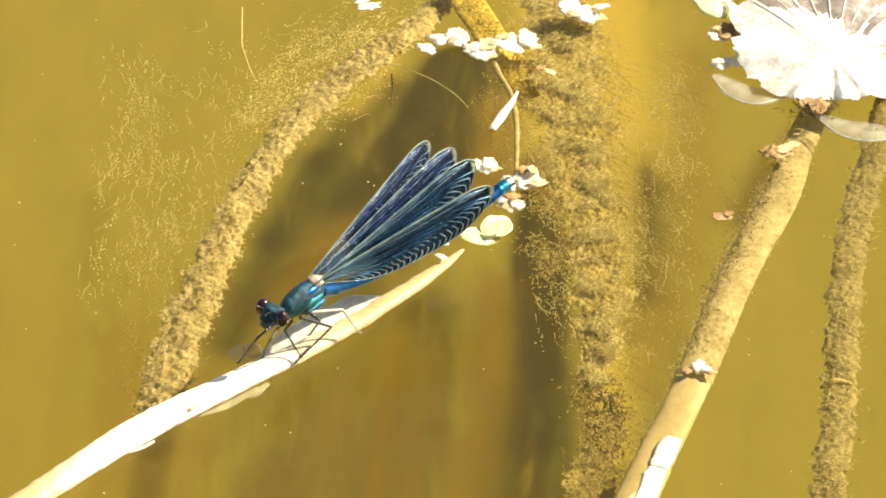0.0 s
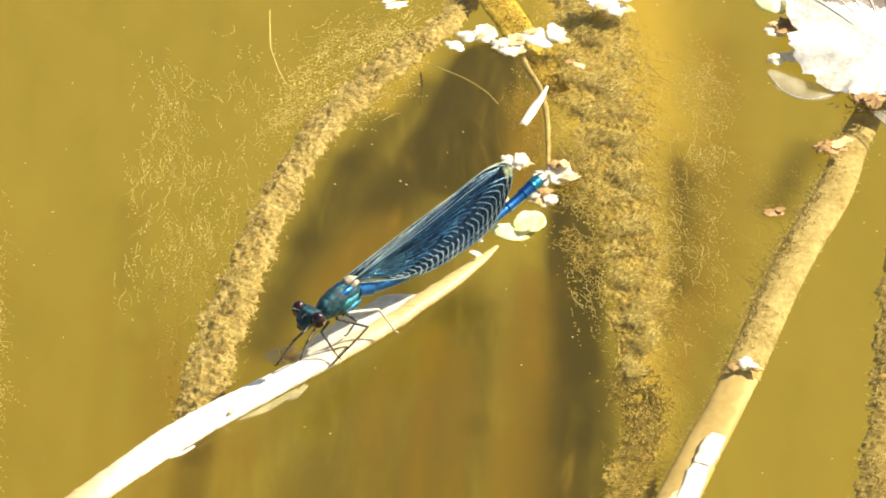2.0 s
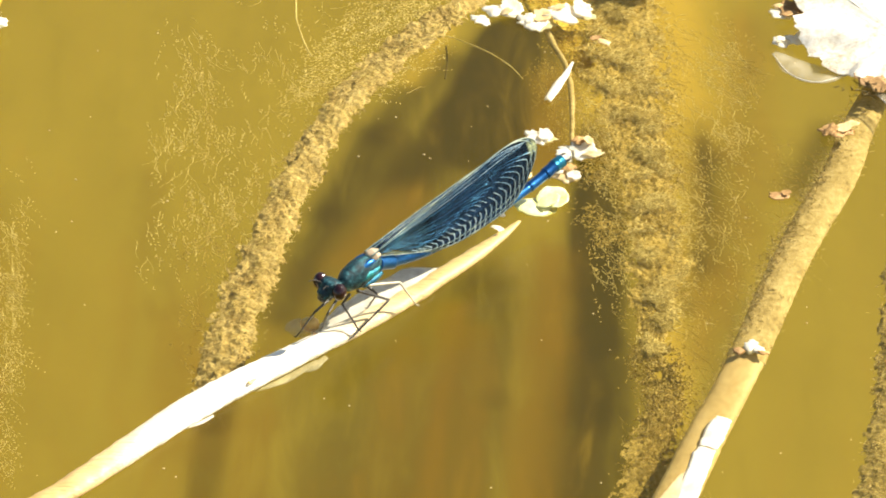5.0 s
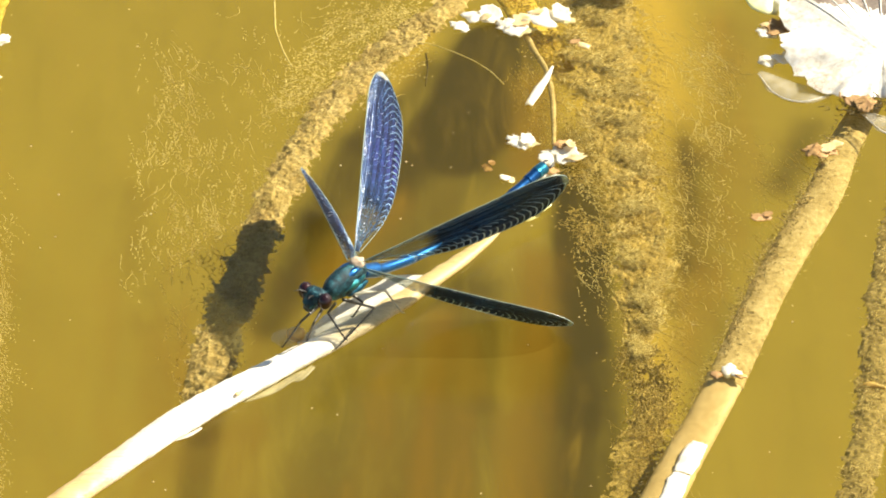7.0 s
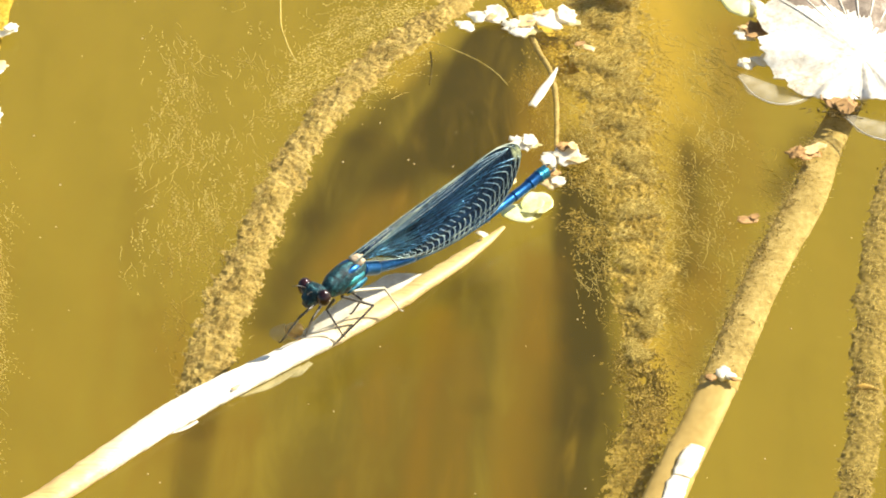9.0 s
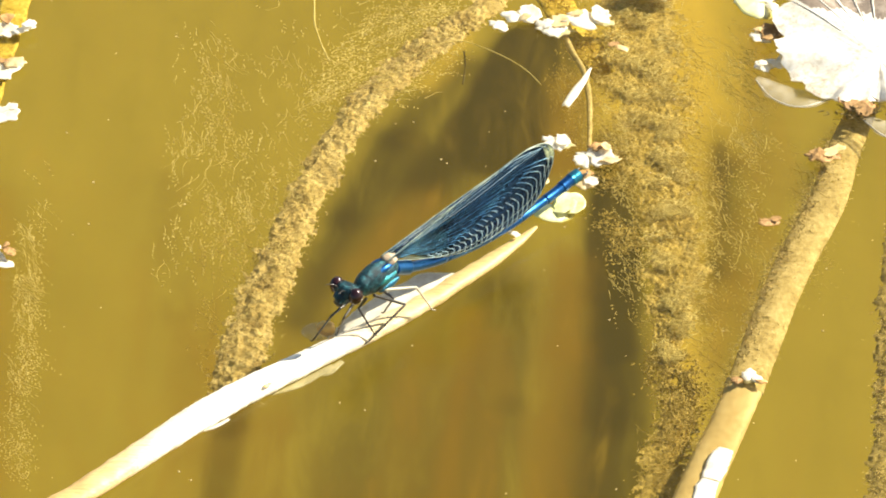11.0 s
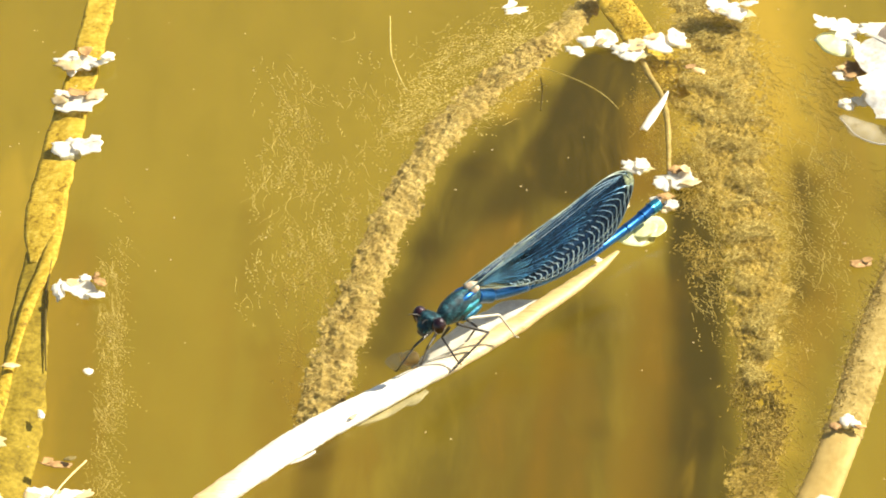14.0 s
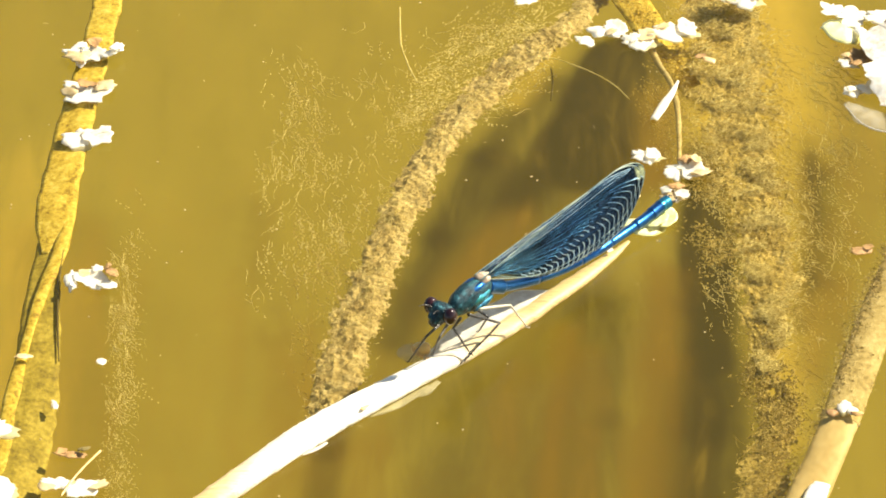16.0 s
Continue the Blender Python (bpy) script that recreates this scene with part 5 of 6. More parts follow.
def damselfly_body():
    z = ROOT_Z
    trunk = [(-0.00181, 0, 0.00719), (-0.00083, 0, 0.00765), (0.00091, 0, 0.00766), (0.00286, 0, 0.0075), (0.0046, 0, 0.00741), (0.00568, 0, 0.00734)]
    part("thorax", tube(trunk, [0.0006, 0.00125, 0.00165, 0.0017, 0.0013, 0.0007], 30, 22, 1.2, 0.07, 700, 1.0), "head", fly, "dark metallic thorax")
    # raised metallic plates with dark seams left between them
    for s in (1, -1):
        for name, material, pts, rr in (("back_plate", "abdomen", ("a", "b", "c"), (0.0003, 0.00062, 0.0004)),
                                        ("side_plate", "thorax", ("d", "e", "f"), (0.0004, 0.0008, 0.0005)),
                                        ("flank_plate", "thorax", ("g", "h", "i"), (0.0003, 0.0006, 0.0004))):
            out = {"back_plate": 0.0007, "side_plate": 0.00115, "flank_plate": 0.0009}[name]
            path = [Vector(PLATES[q]) + Vector((0, s * out, 0)) for q in pts]
            part(name, tube(path, rr, 18, 12, 0.95, 0.05, 800, s), material, fly)
    part("wing_joint", moved(ball((0.0011, 0.0012, 0.0006), 8, 14, 0.35, 1500, 3), Matrix.Translation((-0.0006, 0, z - 0.0001))), "joint", fly, "tan wing joints")
    part("neck", tube([(0.00503, 0, 0.00746), (0.00716, 0, 0.008)], [0.0006, 0.0006], 8, 10), "head", fly)
    hd = Vector((0.00758, 0, 0.00834))
    head = part("head", moved(ball((0.0013, 0.0019, 0.00125), 14, 24, 0.16, 1300, 1), Matrix.Translation(hd)), "head", fly, "dark teal head")
    part("face", moved(ball((0.0009, 0.0011, 0.001), 12, 18, 0.2, 1500, 5), Matrix.Translation(hd + Vector((0.001, 0, -0.0006)))), "head", head)
    part("mouth", moved(ball((0.0005, 0.0008, 0.0005), 8, 14, 0.2, 1500, 6), Matrix.Translation(hd + Vector((0.0014, 0, -0.0013)))), "leg", head)
    for s in (1, -1):
        part("eye", moved(ball((0.0011, 0.00095, 0.00125), 12, 18), Matrix.Translation(hd + Vector((0.0, s * 0.00185, 0)))), "eye", head, "glossy maroon eye")
        part("antenna", tube([hd + Vector(q) for q in ((0.0009, s * 0.0006, 0.0008), (0.0017, s * 0.001, 0.0015), (0.0027, s * 0.0014, 0.0017))], [0.00011, 0.00007, 0.00004], 10, 6), "leg", head)
    # abdomen: ten rings, sagging and then rising to the tail
    ax = spline([(-0.00148, 0, 0.00718), (-0.00696, 0, 0.00507), (-0.01593, 0, 0.0034), (-0.02338, 0, 0.00327), (-0.0286, 0, 0.00382), (-0.03387, 0, 0.00458), (-0.03717, 0, 0.00532), (-0.03883, 0, 0.00554)], 101)
    cuts = [0, 8, 22, 37, 52, 66, 77, 86, 92, 96, 100]
    belly = None
    for k in range(10):
        a, b = cuts[k], cuts[k + 1]
        sub_ = [ax[a], ax[a + (b - a) // 3], ax[a + 2 * (b - a) // 3], ax[b]]
        r = 0.00076 + (0.0002 if k >= 7 else 0) + (0.00012 if k == 6 else 0) - (0.00008 if 2 <= k <= 4 else 0) + (0.0003 if k == 0 else 0)
        ring = part("abdomen_segment" if k else "abdomen", tube(sub_, [r * 1.03, r, r, r * 1.03], 16, 16, 1.0), "tail" if k >= 7 else "abdomen", belly or fly)
        belly = belly or ring
    tip = Vector(ax[100])
    for s in (1, -1):
        part("tail_clasper", tube([tip + Vector(q) for q in ((0.0002, s * 0.0005, 0), (-0.0009, s * 0.0008, 0.0002), (-0.0014, s * 0.0004, 0.0003))], [0.0002, 0.00018, 0.00008], 10, 8), "leg", belly)
    return belly


def leg(root, knee, foot, material):
    """Femur, tibia with bristles, and foot, as one limb."""
    a, b, c = Vector(root), TO_FLY @ Vector(knee), TO_FLY @ Vector(foot)
    limb = part("leg", tube([a, a.lerp(b, 0.5), b], [0.00024, 0.00021, 0.00017], 14, 8), material, fly)
    part("shin", tube([b, b.lerp(c, 0.5), c], [0.00016, 0.00013, 0.0001], 14, 8), material, limb)
    d = (c - b).normalized()
    part("foot", tube([c, c + Vector((d.x, d.y, 0)) * 0.0009 + Vector((0, 0, -0.0001))], [0.00011, 0.00007], 6, 6), material, limb)
    vs, fs = [], []
    for k in range(9):
        q = b.lerp(c, 0.1 + 0.09 * k)
        for s in (1, -1):
            tip = q + (d.cross(Vector((0, 0, 1))).normalized() * s * 0.0008 + d * 0.0005)
            i = len(vs)
            vs.extend((q + d * 0.00003, q - d * 0.00003, q + Vector((0, 0, 0.00005)), tip))
            fs.extend(((i, i + 1, i + 3), (i + 1, i + 2, i + 3), (i + 2, i, i + 3)))
    part("bristles", (vs, fs), material, limb)


ABDOMEN = damselfly_body()
hip = Vector((0.00291, 0, 0.00575))
leg(hip + Vector((0.0017, 0.0008, 0)), (-0.01589, -0.02044, 0.0055), (-0.01368, -0.02177, 0.002), "leg")
leg(hip + Vector((0.0005, 0.001, 0)), (-0.00954, -0.01797, 0.0042), (-0.01442, -0.02322, 0.002), "leg")
leg(hip + Vector((-0.0013, 0.0012, 0)), (-0.00807, -0.01637, 0.006), (-0.00585, -0.01611, 0.0018), "leg_lit")
leg(hip + Vector((0.0017, -0.0008, 0)), (-0.01944, -0.024, 0.007), (-0.02217, -0.0225, 0.0014), "leg")
leg(hip + Vector((0.0005, -0.001, 0)), (-0.0178, -0.02326, 0.006), (-0.01886, -0.02177, 0.0018), "leg")
leg(hip + Vector((-0.0013, -0.0012, 0)), (-0.01114, -0.01823, 0.0055), (-0.01261, -0.0171, 0.002), "leg")


def wing(name, slim, left):
    """One wing: a stalked blade with its web of veins; x from root to tip, +y the leading edge."""
    L, n, c = WING_LENGTH, 60, 12

    wid = spline([(0.0, 0.07), (0.1, 0.2), (0.2, 0.5), (0.3, 0.72), (0.45, 0.91), (0.6, 0.96), (0.74, 0.99), (0.87, 0.88), (1.0, 0.68)], 200)
    mid, bend = -0.0028, 0.83  # the round tip: its middle line, and where it begins

    def tip(u, y):
        return y if u < bend else mid + (y - mid) * math.sqrt(max(0.0, 1 - ((u - bend) / (1 - bend)) ** 2))

    def lead(u):
        return tip(u, 0.0003 + 0.0005 * math.sin(math.pi * min(u, 1)))

    def trail(u):
        return tip(u, 0.0003 - 0.0090 * slim * float(np.interp(u, wid[:, 0], wid[:, 1])))

    def at(u, v):
        y0, y1 = lead(u), trail(u)
        y = y0 + (y1 - y0) * v
        pleat = 0.00014 * math.sin(v * 34) * math.sin(math.pi * min(1, u * 1.02))
        return Vector((L * u, y, pleat + 0.0005 * math.sin(math.pi * u) * (0.5 - v)))

    us = list(np.linspace(0, bend, n - 13)) + [bend + (1 - bend) * math.sin(math.pi / 2 * k / 14) for k in range(1, 15)]
    w = c * 2 + 1
    face = [(i * w + j, (i + 1) * w + j, (i + 1) * w + j + 1, i * w + j + 1) for i in range(n) for j in range(w - 1)]
    up = Vector((0, 0, 0.00004))
    sheet = [at(u, j / (2 * c)) for u in us for j in range(w)]
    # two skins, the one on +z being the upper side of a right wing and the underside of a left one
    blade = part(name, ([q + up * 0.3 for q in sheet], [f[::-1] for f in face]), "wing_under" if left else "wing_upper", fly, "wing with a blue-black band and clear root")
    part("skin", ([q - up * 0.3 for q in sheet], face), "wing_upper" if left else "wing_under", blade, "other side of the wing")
    lines, rim, pale, flecks = [], [], [], []
    rim.append(tube([at(u, 0.0) + up for u in (0, 0.1, 0.25, 0.4, 0.55, 0.7, 0.85, 0.93, 0.97, 0.99, 0.999)], [0.00007] * 10 + [0.00005], 70, 5))
    rim.append(tube([at(u, 1.0) + up for u in (0.05, 0.2, 0.35, 0.5, 0.65, 0.8, 0.88, 0.94, 0.975, 0.993, 0.999)], [0.00005] * 11, 70, 4))
    # long veins that run beside the leading edge to the tip
    for k in range(6):
        v = 0.03 + 0.036 * k
        r = 0.00003 if k % 2 else 0.000045
        run = tube([at(u, v * (0.6 + 0.4 * min(1, u * 2.2))) + up for u in (0.02, 0.2, 0.4, 0.6, 0.8, 0.975 - 0.008 * k)], [r] * 5 + [0.00002], 50, 4, 0.15)
        (lines if k % 2 else pale if left else flecks).append(run)
    # veins that fan out from the root and bend round to the trailing edge in a row of crescents
    for k in range(23):
        q = k / 22
        fork = k % 2 * 2  # every other vein forks off half-way
        far, v0 = 0.24 + 0.74 * q ** 0.95, 0.82 - 0.58 * q
        run, dv = far - 0.05, 1 - v0
        pts = [at(u, v) + up for u, v in ((0.05, v0 * 0.85), (0.05 + run * 0.45, v0 * 0.94), (far - 0.16 * run - 0.05, v0 + 0.05 * dv), (far - 0.09 * run, v0 + 0.2 * dv), (far - 0.025, v0 + 0.42 * dv), (far, v0 + 0.66 * dv), (far - 0.004, v0 + 0.86 * dv), (far - 0.022, 1.0))]
        lines.append(tube(pts[fork:], [0.000018, 0.000022, 0.00003, 0.00004, 0.00005, 0.00005, 0.00004, 0.00003][fork:], 44, 4, 0.12))
        thick = 0.5 + 0.45 * math.exp(-((far - 0.6) / 0.24) ** 2)
        pale.append(tube([p + up for p in pts[3:]], [r * thick for r in (0.00002, 0.00006, 0.0001, 0.00012, 0.00006)], 24, 4, 0.15))
    # a mesh of short cross-veins
    rng_ = random.Random(len(name))
    for k in range(110 if left else 640):
        u, v = rng_.uniform(0.05, 0.97), rng_.uniform(0.0, 0.9) ** 1.1
        r = 0.00002 if left else rng_.uniform(0.00002, 0.00006)
        (lines if left or k % 3 else flecks).append(tube([at(u, v) + up * 0.6, at(u + 0.004, min(1, v + (0.05 if left else 0.035))) + up * 0.6], [r, r], 2, 3))
    if not left:
        for kind_, web, mt in (("under_vein", lines, "vein"), ("under_comma_vein", pale, "pale_vein")):
            pts, fcs = join(*web)
            tagged(part(kind_, ([q - up * 2.4 for q in pts], fcs), mt, blade, "veins of the underside"), kind="stuff")
    tagged(part("vein_web", join(*lines), "vein" if left else "violet_vein", blade, "fine blue veins"), kind="stuff")
    tagged(part("comma_vein", join(*pale), "pale_vein" if left else "lilac_vein", blade, "pale blue curved veins"), kind="stuff")
    if flecks:
        tagged(part("fleck", join(*flecks), "fleck", blade, "white glints on the veins"), kind="stuff")
    part("rim_vein", join(*rim), "edge_vein", blade, "pale rim vein")
    return blade


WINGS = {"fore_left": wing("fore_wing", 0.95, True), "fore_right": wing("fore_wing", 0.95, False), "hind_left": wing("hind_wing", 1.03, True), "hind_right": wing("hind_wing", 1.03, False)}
HINGES = {"fore_left": (0.0003, 0.0006, 0.0001), "fore_right": (0.0003, -0.0006, 0.0001), "hind_left": (-0.0007, 0.0005, -0.0001), "hind_right": (-0.0007, -0.0005, -0.0001)}

# ---- motion ----
# wing rows: seconds, the way from root to tip, the way of the leading edge
WING_WAYS = {
    "hind_right": [
    (0, (-0.969, -0.071, 0.238), (0.284, -0.005, 0.959)),
    (0.1, (-0.961, -0.002, 0.275), (0.275, 0.048, 0.96)),
    (0.3, (-0.939, -0.067, 0.337), (0.335, 0.044, 0.941)),
    (0.5, (-0.911, -0.139, 0.388), (0.395, -0.026, 0.918)),
    (0.7, (-0.875, -0.344, 0.339), (0.383, -0.066, 0.921)),
    (1, (-0.827, -0.405, 0.39), (0.47, -0.119, 0.874)),
    (1.3, (-0.761, -0.469, 0.448), (0.565, -0.139, 0.813)),
    (1.5, (-0.99, 0.045, 0.136), (0.133, -0.14, 0.98)),
    (5.7, (-0.99, 0.045, 0.136), (0.133, -0.14, 0.98)),
    (5.8, (-0.966, -0.088, 0.242), (0.245, -0.028, 0.969)),
    (6, (-0.947, -0.223, 0.233), (0.248, -0.038, 0.968)),
    (6.2, (-0.881, -0.373, 0.292), (0.346, -0.085, 0.934)),
    (6.5, (-0.831, -0.42, 0.365), (0.447, -0.111, 0.888)),
    (6.8, (-0.725, -0.535, 0.434), (0.587, -0.15, 0.796)),
    (7, (-0.708, -0.558, 0.432), (0.604, -0.163, 0.78)),
    (7.3, (-0.609, -0.649, 0.456), (0.685, -0.139, 0.716)),
    (7.5, (-0.99, 0.045, 0.136), (0.133, -0.14, 0.98)),
    (12, (-0.99, 0.045, 0.136), (0.133, -0.14, 0.98)),
    (12.1, (-0.972, -0.036, 0.231), (0.231, -0.005, 0.973)),
    (12.2, (-0.971, -0.177, 0.163), (0.167, -0.005, 0.986)),
    (12.3, (-0.942, -0.238, 0.237), (0.248, -0.017, 0.969)),
    (12.5, (-0.894, -0.375, 0.245), (0.298, -0.091, 0.95)),
    (12.7, (-0.813, -0.494, 0.309), (0.432, -0.156, 0.888)),
    (13, (-0.73, -0.595, 0.336), (0.538, -0.197, 0.82)),
    (13.1, (-0.898, -0.349, 0.27), (0.377, -0.177, 0.909)),
    (13.2, (-0.99, 0.045, 0.136), (0.133, -0.14, 0.98)),
    (14, (-0.993, 0.045, 0.11), (0.11, -0.14, 0.984)),
    (16, (-0.994, 0.045, 0.1), (0.133, -0.14, 0.98)),
    ],
    "fore_right": [
    (0, (-0.955, -0.18, 0.235), (0.213, 0.045, 0.976)),
    (0.1, (-0.967, -0.193, 0.166), (0.152, 0.083, 0.985)),
    (0.3, (-0.911, -0.405, 0.071), (0.067, 0.023, 0.997)),
    (0.5, (-0.843, -0.535, 0.058), (0.145, -0.123, 0.982)),
    (0.7, (-0.713, -0.701, -0.033), (0.152, -0.2, 0.968)),
    (1, (-0.639, -0.765, -0.083), (0.244, -0.304, 0.921)),
    (1.3, (-0.582, -0.801, -0.141), (0.294, -0.368, 0.882)),
    (1.5, (-0.99, 0.045, 0.136), (0.133, -0.14, 0.98)),
    (5.7, (-0.99, 0.045, 0.136), (0.133, -0.14, 0.98)),
    (5.8, (-0.954, -0.248, 0.166), (0.171, 0.002, 0.985)),
    (6, (-0.886, -0.461, 0.055), (0.098, -0.072, 0.993)),
    (6.2, (-0.742, -0.671, 0.008), (0.172, -0.179, 0.969)),
    (6.5, (-0.651, -0.757, -0.055), (0.15, -0.199, 0.968)),
    (6.8, (-0.544, -0.831, -0.114), (0.34, -0.343, 0.876)),
    (7, (-0.509, -0.849, -0.142), (0.393, -0.375, 0.84)),
    (7.3, (-0.484, -0.86, -0.164), (0.431, -0.397, 0.81)),
    (7.5, (-0.99, 0.045, 0.136), (0.133, -0.14, 0.98)),
    (12, (-0.99, 0.045, 0.136), (0.133, -0.14, 0.98)),
    (12.1, (-0.968, -0.167, 0.186), (0.181, 0.046, 0.983)),
    (12.2, (-0.918, -0.394, 0.03), (0.037, -0.011, 0.999)),
    (12.3, (-0.864, -0.504, -0.012), (-0.01, -0.007, 1.0)),
    (12.5, (-0.786, -0.617, -0.03), (-0.054, 0.021, 0.998)),
    (12.7, (-0.631, -0.769, -0.104), (-0.434, 0.238, 0.869)),
    (13, (-0.597, -0.786, -0.16), (-0.639, 0.345, 0.688)),
    (13.1, (-0.765, -0.637, -0.095), (-0.49, 0.246, 0.836)),
    (13.2, (-0.99, 0.045, 0.136), (0.133, -0.14, 0.98)),
    (14, (-0.993, 0.045, 0.11), (0.11, -0.14, 0.984)),
    (16, (-0.994, 0.045, 0.1), (0.133, -0.14, 0.98)),
    ],
    "hind_left": [
    (0, (-0.973, 0.016, 0.23), (0.241, -0.002, 0.97)),
    (0.1, (-0.852, 0.347, 0.391), (0.421, 0.012, 0.907)),
    (0.3, (-0.917, 0.3, 0.261), (0.319, 0.162, 0.934)),
    (0.5, (-0.816, 0.474, 0.33), (0.453, 0.171, 0.875)),
    (0.7, (-0.652, 0.595, 0.469), (0.61, 0.046, 0.791)),
    (1, (-0.663, 0.607, 0.438), (0.591, 0.066, 0.804)),
    (1.3, (-0.8, 0.544, 0.253), (0.414, 0.196, 0.889)),
    (1.5, (-0.981, 0.03, 0.194), (0.191, -0.14, 0.97)),
    (5.7, (-0.981, 0.03, 0.194), (0.191, -0.14, 0.97)),
    (5.8, (-0.963, 0.058, 0.263), (0.261, -0.035, 0.965)),
    (6, (-0.96, 0.102, 0.261), (0.27, 0.092, 0.958)),
    (6.2, (-0.965, 0.176, 0.196), (0.232, 0.219, 0.948)),
    (6.5, (-0.573, 0.595, 0.564), (0.682, -0.037, 0.73)),
    (6.8, (-0.645, 0.592, 0.483), (0.613, 0.023, 0.79)),
    (7, (-0.814, 0.488, 0.315), (0.431, 0.143, 0.891)),
    (7.3, (-0.803, 0.536, 0.263), (0.411, 0.177, 0.895)),
    (7.5, (-0.981, 0.03, 0.194), (0.191, -0.14, 0.97)),
    (12, (-0.981, 0.03, 0.194), (0.191, -0.14, 0.97)),
    (12.1, (-0.966, 0.095, 0.239), (0.239, -0.017, 0.971)),
    (12.2, (-0.952, 0.188, 0.242), (0.257, 0.057, 0.965)),
    (12.3, (-0.949, 0.215, 0.231), (0.26, 0.117, 0.958)),
    (12.5, (-0.403, 0.625, 0.669), (0.777, -0.153, 0.611)),
    (12.7, (-0.53, 0.652, 0.542), (0.676, -0.061, 0.734)),
    (13, (-0.8, 0.544, 0.253), (0.41, 0.188, 0.892)),
    (13.1, (-0.882, 0.403, 0.243), (0.351, 0.091, 0.932)),
    (13.2, (-0.981, 0.03, 0.194), (0.191, -0.14, 0.97)),
    (14, (-0.984, 0.03, 0.175), (0.17, -0.14, 0.975)),
    (16, (-0.986, 0.03, 0.16), (0.191, -0.14, 0.97)),
    ],
    "fore_left": [
    (0, (-0.97, 0.173, 0.173), (0.196, 0.124, 0.973)),
    (0.1, (-0.696, 0.632, 0.341), (0.337, -0.132, 0.932)),
    (0.3, (-0.74, 0.667, 0.089), (0.228, 0.125, 0.966)),
    (0.5, (-0.634, 0.767, -0.098), (0.16, 0.254, 0.954)),
    (0.7, (-0.597, 0.788, -0.151), (0.199, 0.328, 0.923)),
    (1, (-0.555, 0.806, -0.205), (0.226, 0.383, 0.896)),
    (1.3, (-0.514, 0.819, -0.254), (0.315, 0.457, 0.832)),
    (1.5, (-0.981, 0.03, 0.194), (0.191, -0.14, 0.97)),
    (5.7, (-0.981, 0.03, 0.194), (0.191, -0.14, 0.97)),
    (5.8, (-0.943, 0.233, 0.239), (0.236, -0.04, 0.971)),
    (6, (-0.517, 0.702, 0.489), (0.424, -0.286, 0.859)),
    (6.2, (-0.527, 0.813, 0.246), (0.367, -0.043, 0.929)),
    (6.5, (-0.636, 0.766, -0.096), (0.207, 0.289, 0.935)),
    (6.8, (-0.586, 0.793, -0.166), (0.323, 0.417, 0.85)),
    (7, (-0.558, 0.805, -0.202), (0.375, 0.462, 0.804)),
    (7.3, (-0.529, 0.815, -0.237), (0.414, 0.492, 0.766)),
    (7.5, (-0.981, 0.03, 0.194), (0.191, -0.14, 0.97)),
    (12, (-0.981, 0.03, 0.194), (0.191, -0.14, 0.97)),
    (12.1, (-0.916, 0.309, 0.257), (0.276, 0.018, 0.961)),
    (12.2, (-0.491, 0.727, 0.479), (0.485, -0.229, 0.844)),
    (12.3, (-0.507, 0.781, 0.365), (0.44, -0.13, 0.889)),
    (12.5, (-0.689, 0.724, -0.01), (0.259, 0.258, 0.931)),
    (12.7, (-0.628, 0.771, -0.107), (0.353, 0.404, 0.844)),
    (13, (-0.583, 0.795, -0.17), (0.4, 0.463, 0.791)),
    (13.1, (-0.701, 0.704, -0.112), (0.375, 0.367, 0.852)),
    (13.2, (-0.981, 0.03, 0.194), (0.191, -0.14, 0.97)),
    (14, (-0.984, 0.03, 0.175), (0.17, -0.14, 0.975)),
    (16, (-0.986, 0.03, 0.16), (0.191, -0.14, 0.97)),
    ],
}
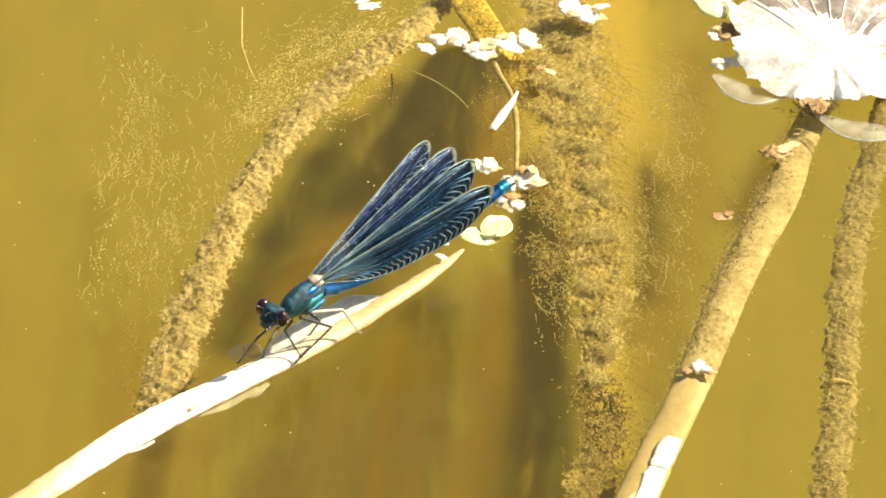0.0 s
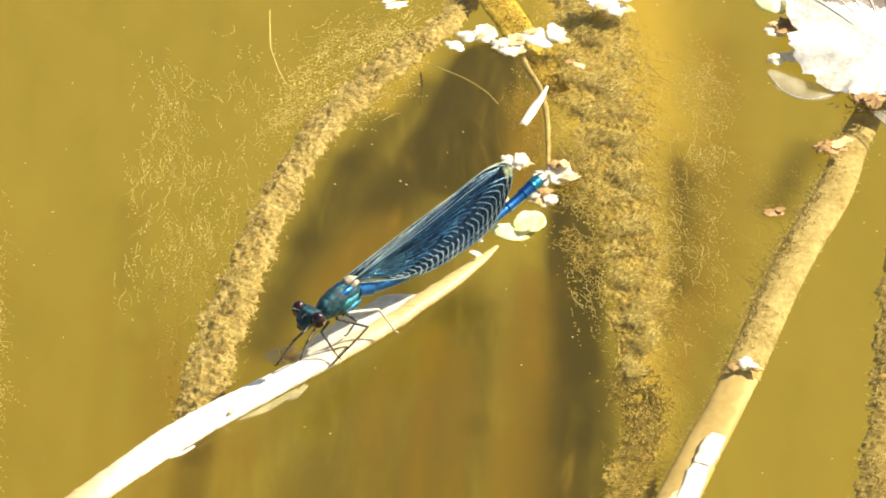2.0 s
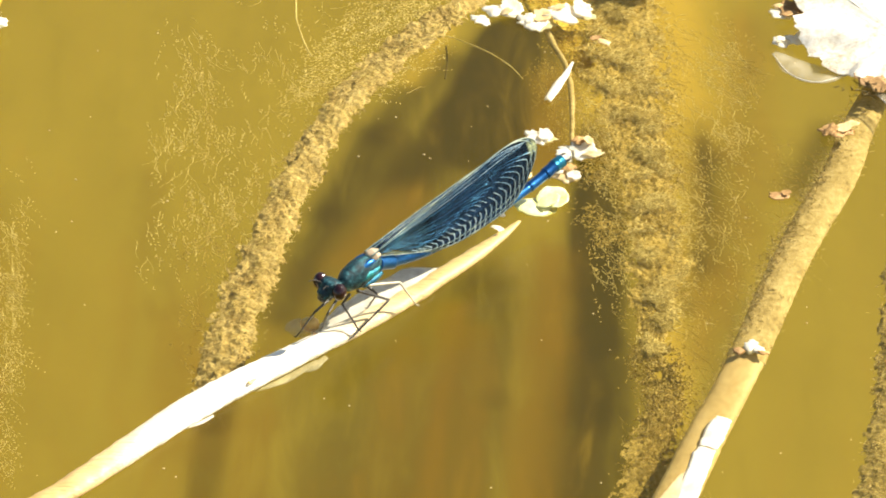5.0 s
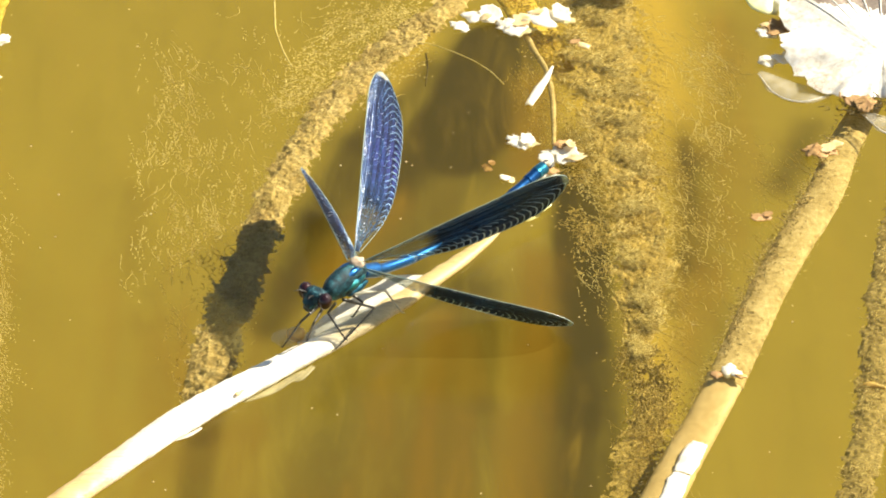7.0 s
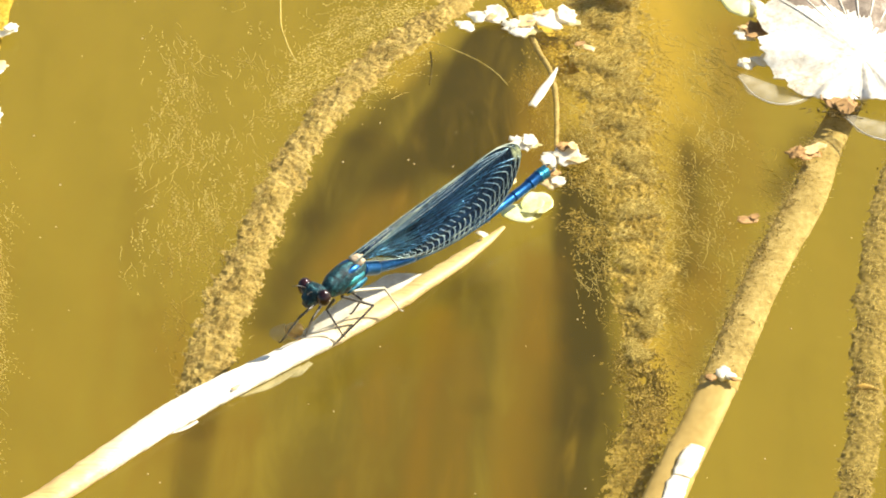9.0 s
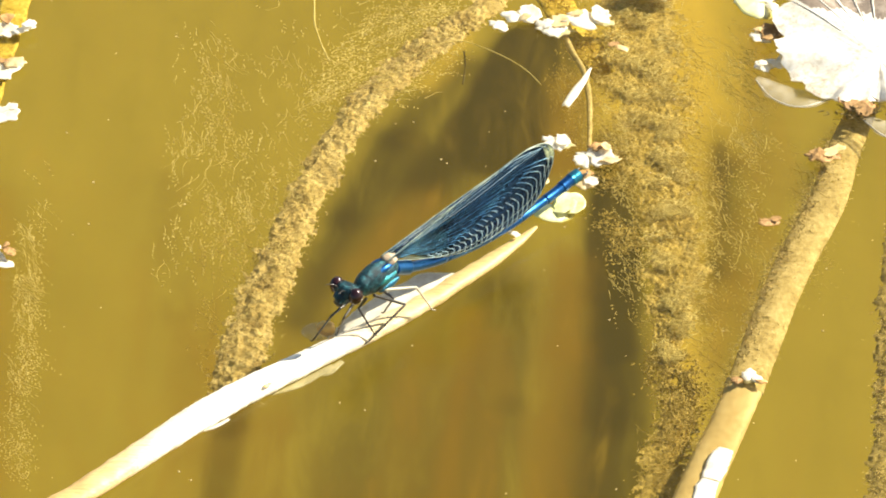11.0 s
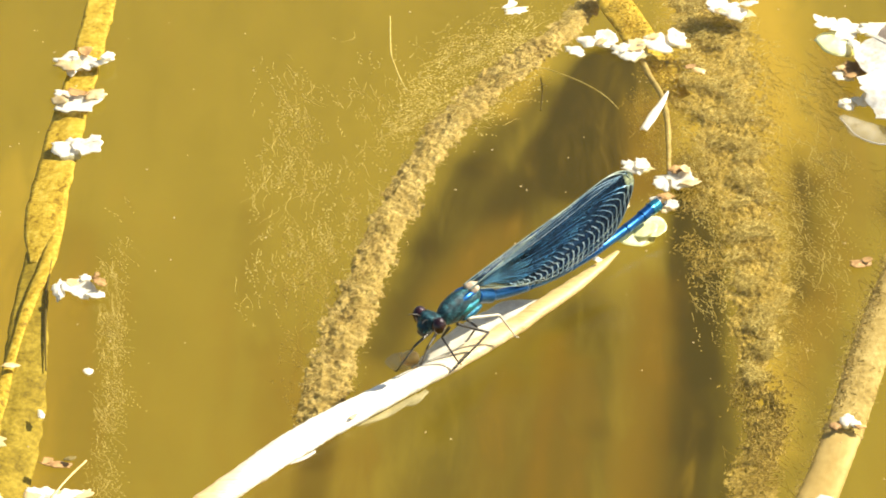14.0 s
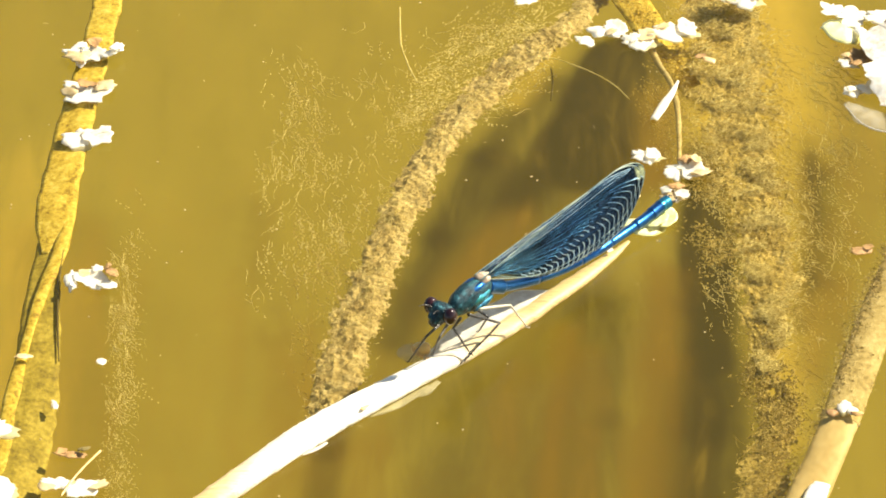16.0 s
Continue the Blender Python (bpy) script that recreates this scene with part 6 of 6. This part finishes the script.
RIGHT_DRIFT = [  # seconds, x, y, turn
    (0, 0.00270, 0.00652, 0.38),
    (0.5, 0.00319, 0.00673, -0.92),
    (1, 0.00398, 0.00721, -1.14),
    (1.5, 0.00500, 0.00632, -2.38),
    (2, 0.00491, 0.00641, -1.87),
    (2.5, 0.00377, 0.00581, -1.42),
    (3, 0.00286, 0.00585, -0.87),
    (5.5, 0.00217, 0.00427, -1.18),
    (6, 0.00159, 0.00284, -1.78),
    (6.5, 0.00178, 0.00209, -2.13),
    (7, 0.00168, 0.00107, -2.66),
    (7.5, 0.00196, 0.00099, -2.46),
    (8, 0.00156, 0.00082, -1.97),
    (8.5, 0.00069, 0.00061, -1.11),
    (9, 0.00000, 0.00000, 0.00),
    (11.5, -0.00154, -0.00152, 1.39),
    (12, -0.00076, -0.00219, 1.45),
    (12.5, 0.00004, -0.00302, 1.83),
    (13, 0.00040, -0.00434, 1.98),
    (13.5, 0.00002, -0.00545, 2.20),
    (14, -0.00047, -0.00708, 1.99),
    (14.5, -0.00065, -0.00775, 1.48),
    (15, -0.00112, -0.00745, 1.26),
    (15.5, -0.00148, -0.00660, 1.24),
    (16, -0.00198, -0.00597, 1.10),
]
LEFT_DRIFT = [
    (0, -0.00440, -0.00340, -1.20),
    (3, -0.00440, -0.00340, -1.20),
    (5.5, -0.00150, -0.00340, -1.10),
    (7, 0.00110, -0.00340, -1.10),
    (9, 0.00150, -0.00340, -1.10),
    (11.5, -0.00125, -0.00330, -1.13),
    (12, -0.00104, -0.00311, -1.07),
    (12.5, -0.00028, -0.00371, -0.48),
    (13, 0.00025, -0.00251, -0.25),
    (13.5, 0.00007, -0.00289, -0.19),
    (14, -0.00007, -0.00071, -0.26),
    (14.5, -0.00008, 0.00006, -0.40),
    (15, 0.00009, 0.00008, -0.33),
    (15.5, 0.00006, 0.00032, 0.03),
    (16, 0.00000, 0.00000, 0.00),
]


ABDOMEN_SAG = [(0, 0), (3, -0.5), (5.5, -1.5), (9, -2.6), (11.5, -3.8), (13.5, -5.0), (14.5, -5.2), (15.5, -6.5), (16, -7.0)]  # seconds, degrees


def wing_pose(hinge, span, leading, push):
    x = Vector(span).normalized()
    y = Vector(leading)
    y = (y - x * y.dot(x)).normalized()
    z_ = x.cross(y)
    m = Matrix((x, y, z_)).transposed().to_4x4()
    return Matrix.Translation(Vector(hinge) + Vector((0, 0, ROOT_Z)) + Vector((0, push, 0))) @ m


def motions():
    for key, ob in WINGS.items():
        push = 0.0001 if "fore" in key else 0.0
        push = push if "left" in key else -push
        walk(ob, [(t, wing_pose(HINGES[key], s, l, push)) for t, s, l in WING_WAYS[key]])
    root = (-0.00148, 0, 0.00718)
    walk(ABDOMEN, [(t, pose(*root, 0, a, 0) @ Matrix.Translation(root).inverted()) for t, a in ABDOMEN_SAG])
    for things, drift in ((RIGHT_RAFT, RIGHT_DRIFT), (LEFT_RAFT, LEFT_DRIFT)):
        for ob in things:
            base = ob.matrix_basis.copy()
            walk(ob, [(t, pose(x, y, 0, 0, 0, r) @ base) for t, x, y, r in drift])


motions()
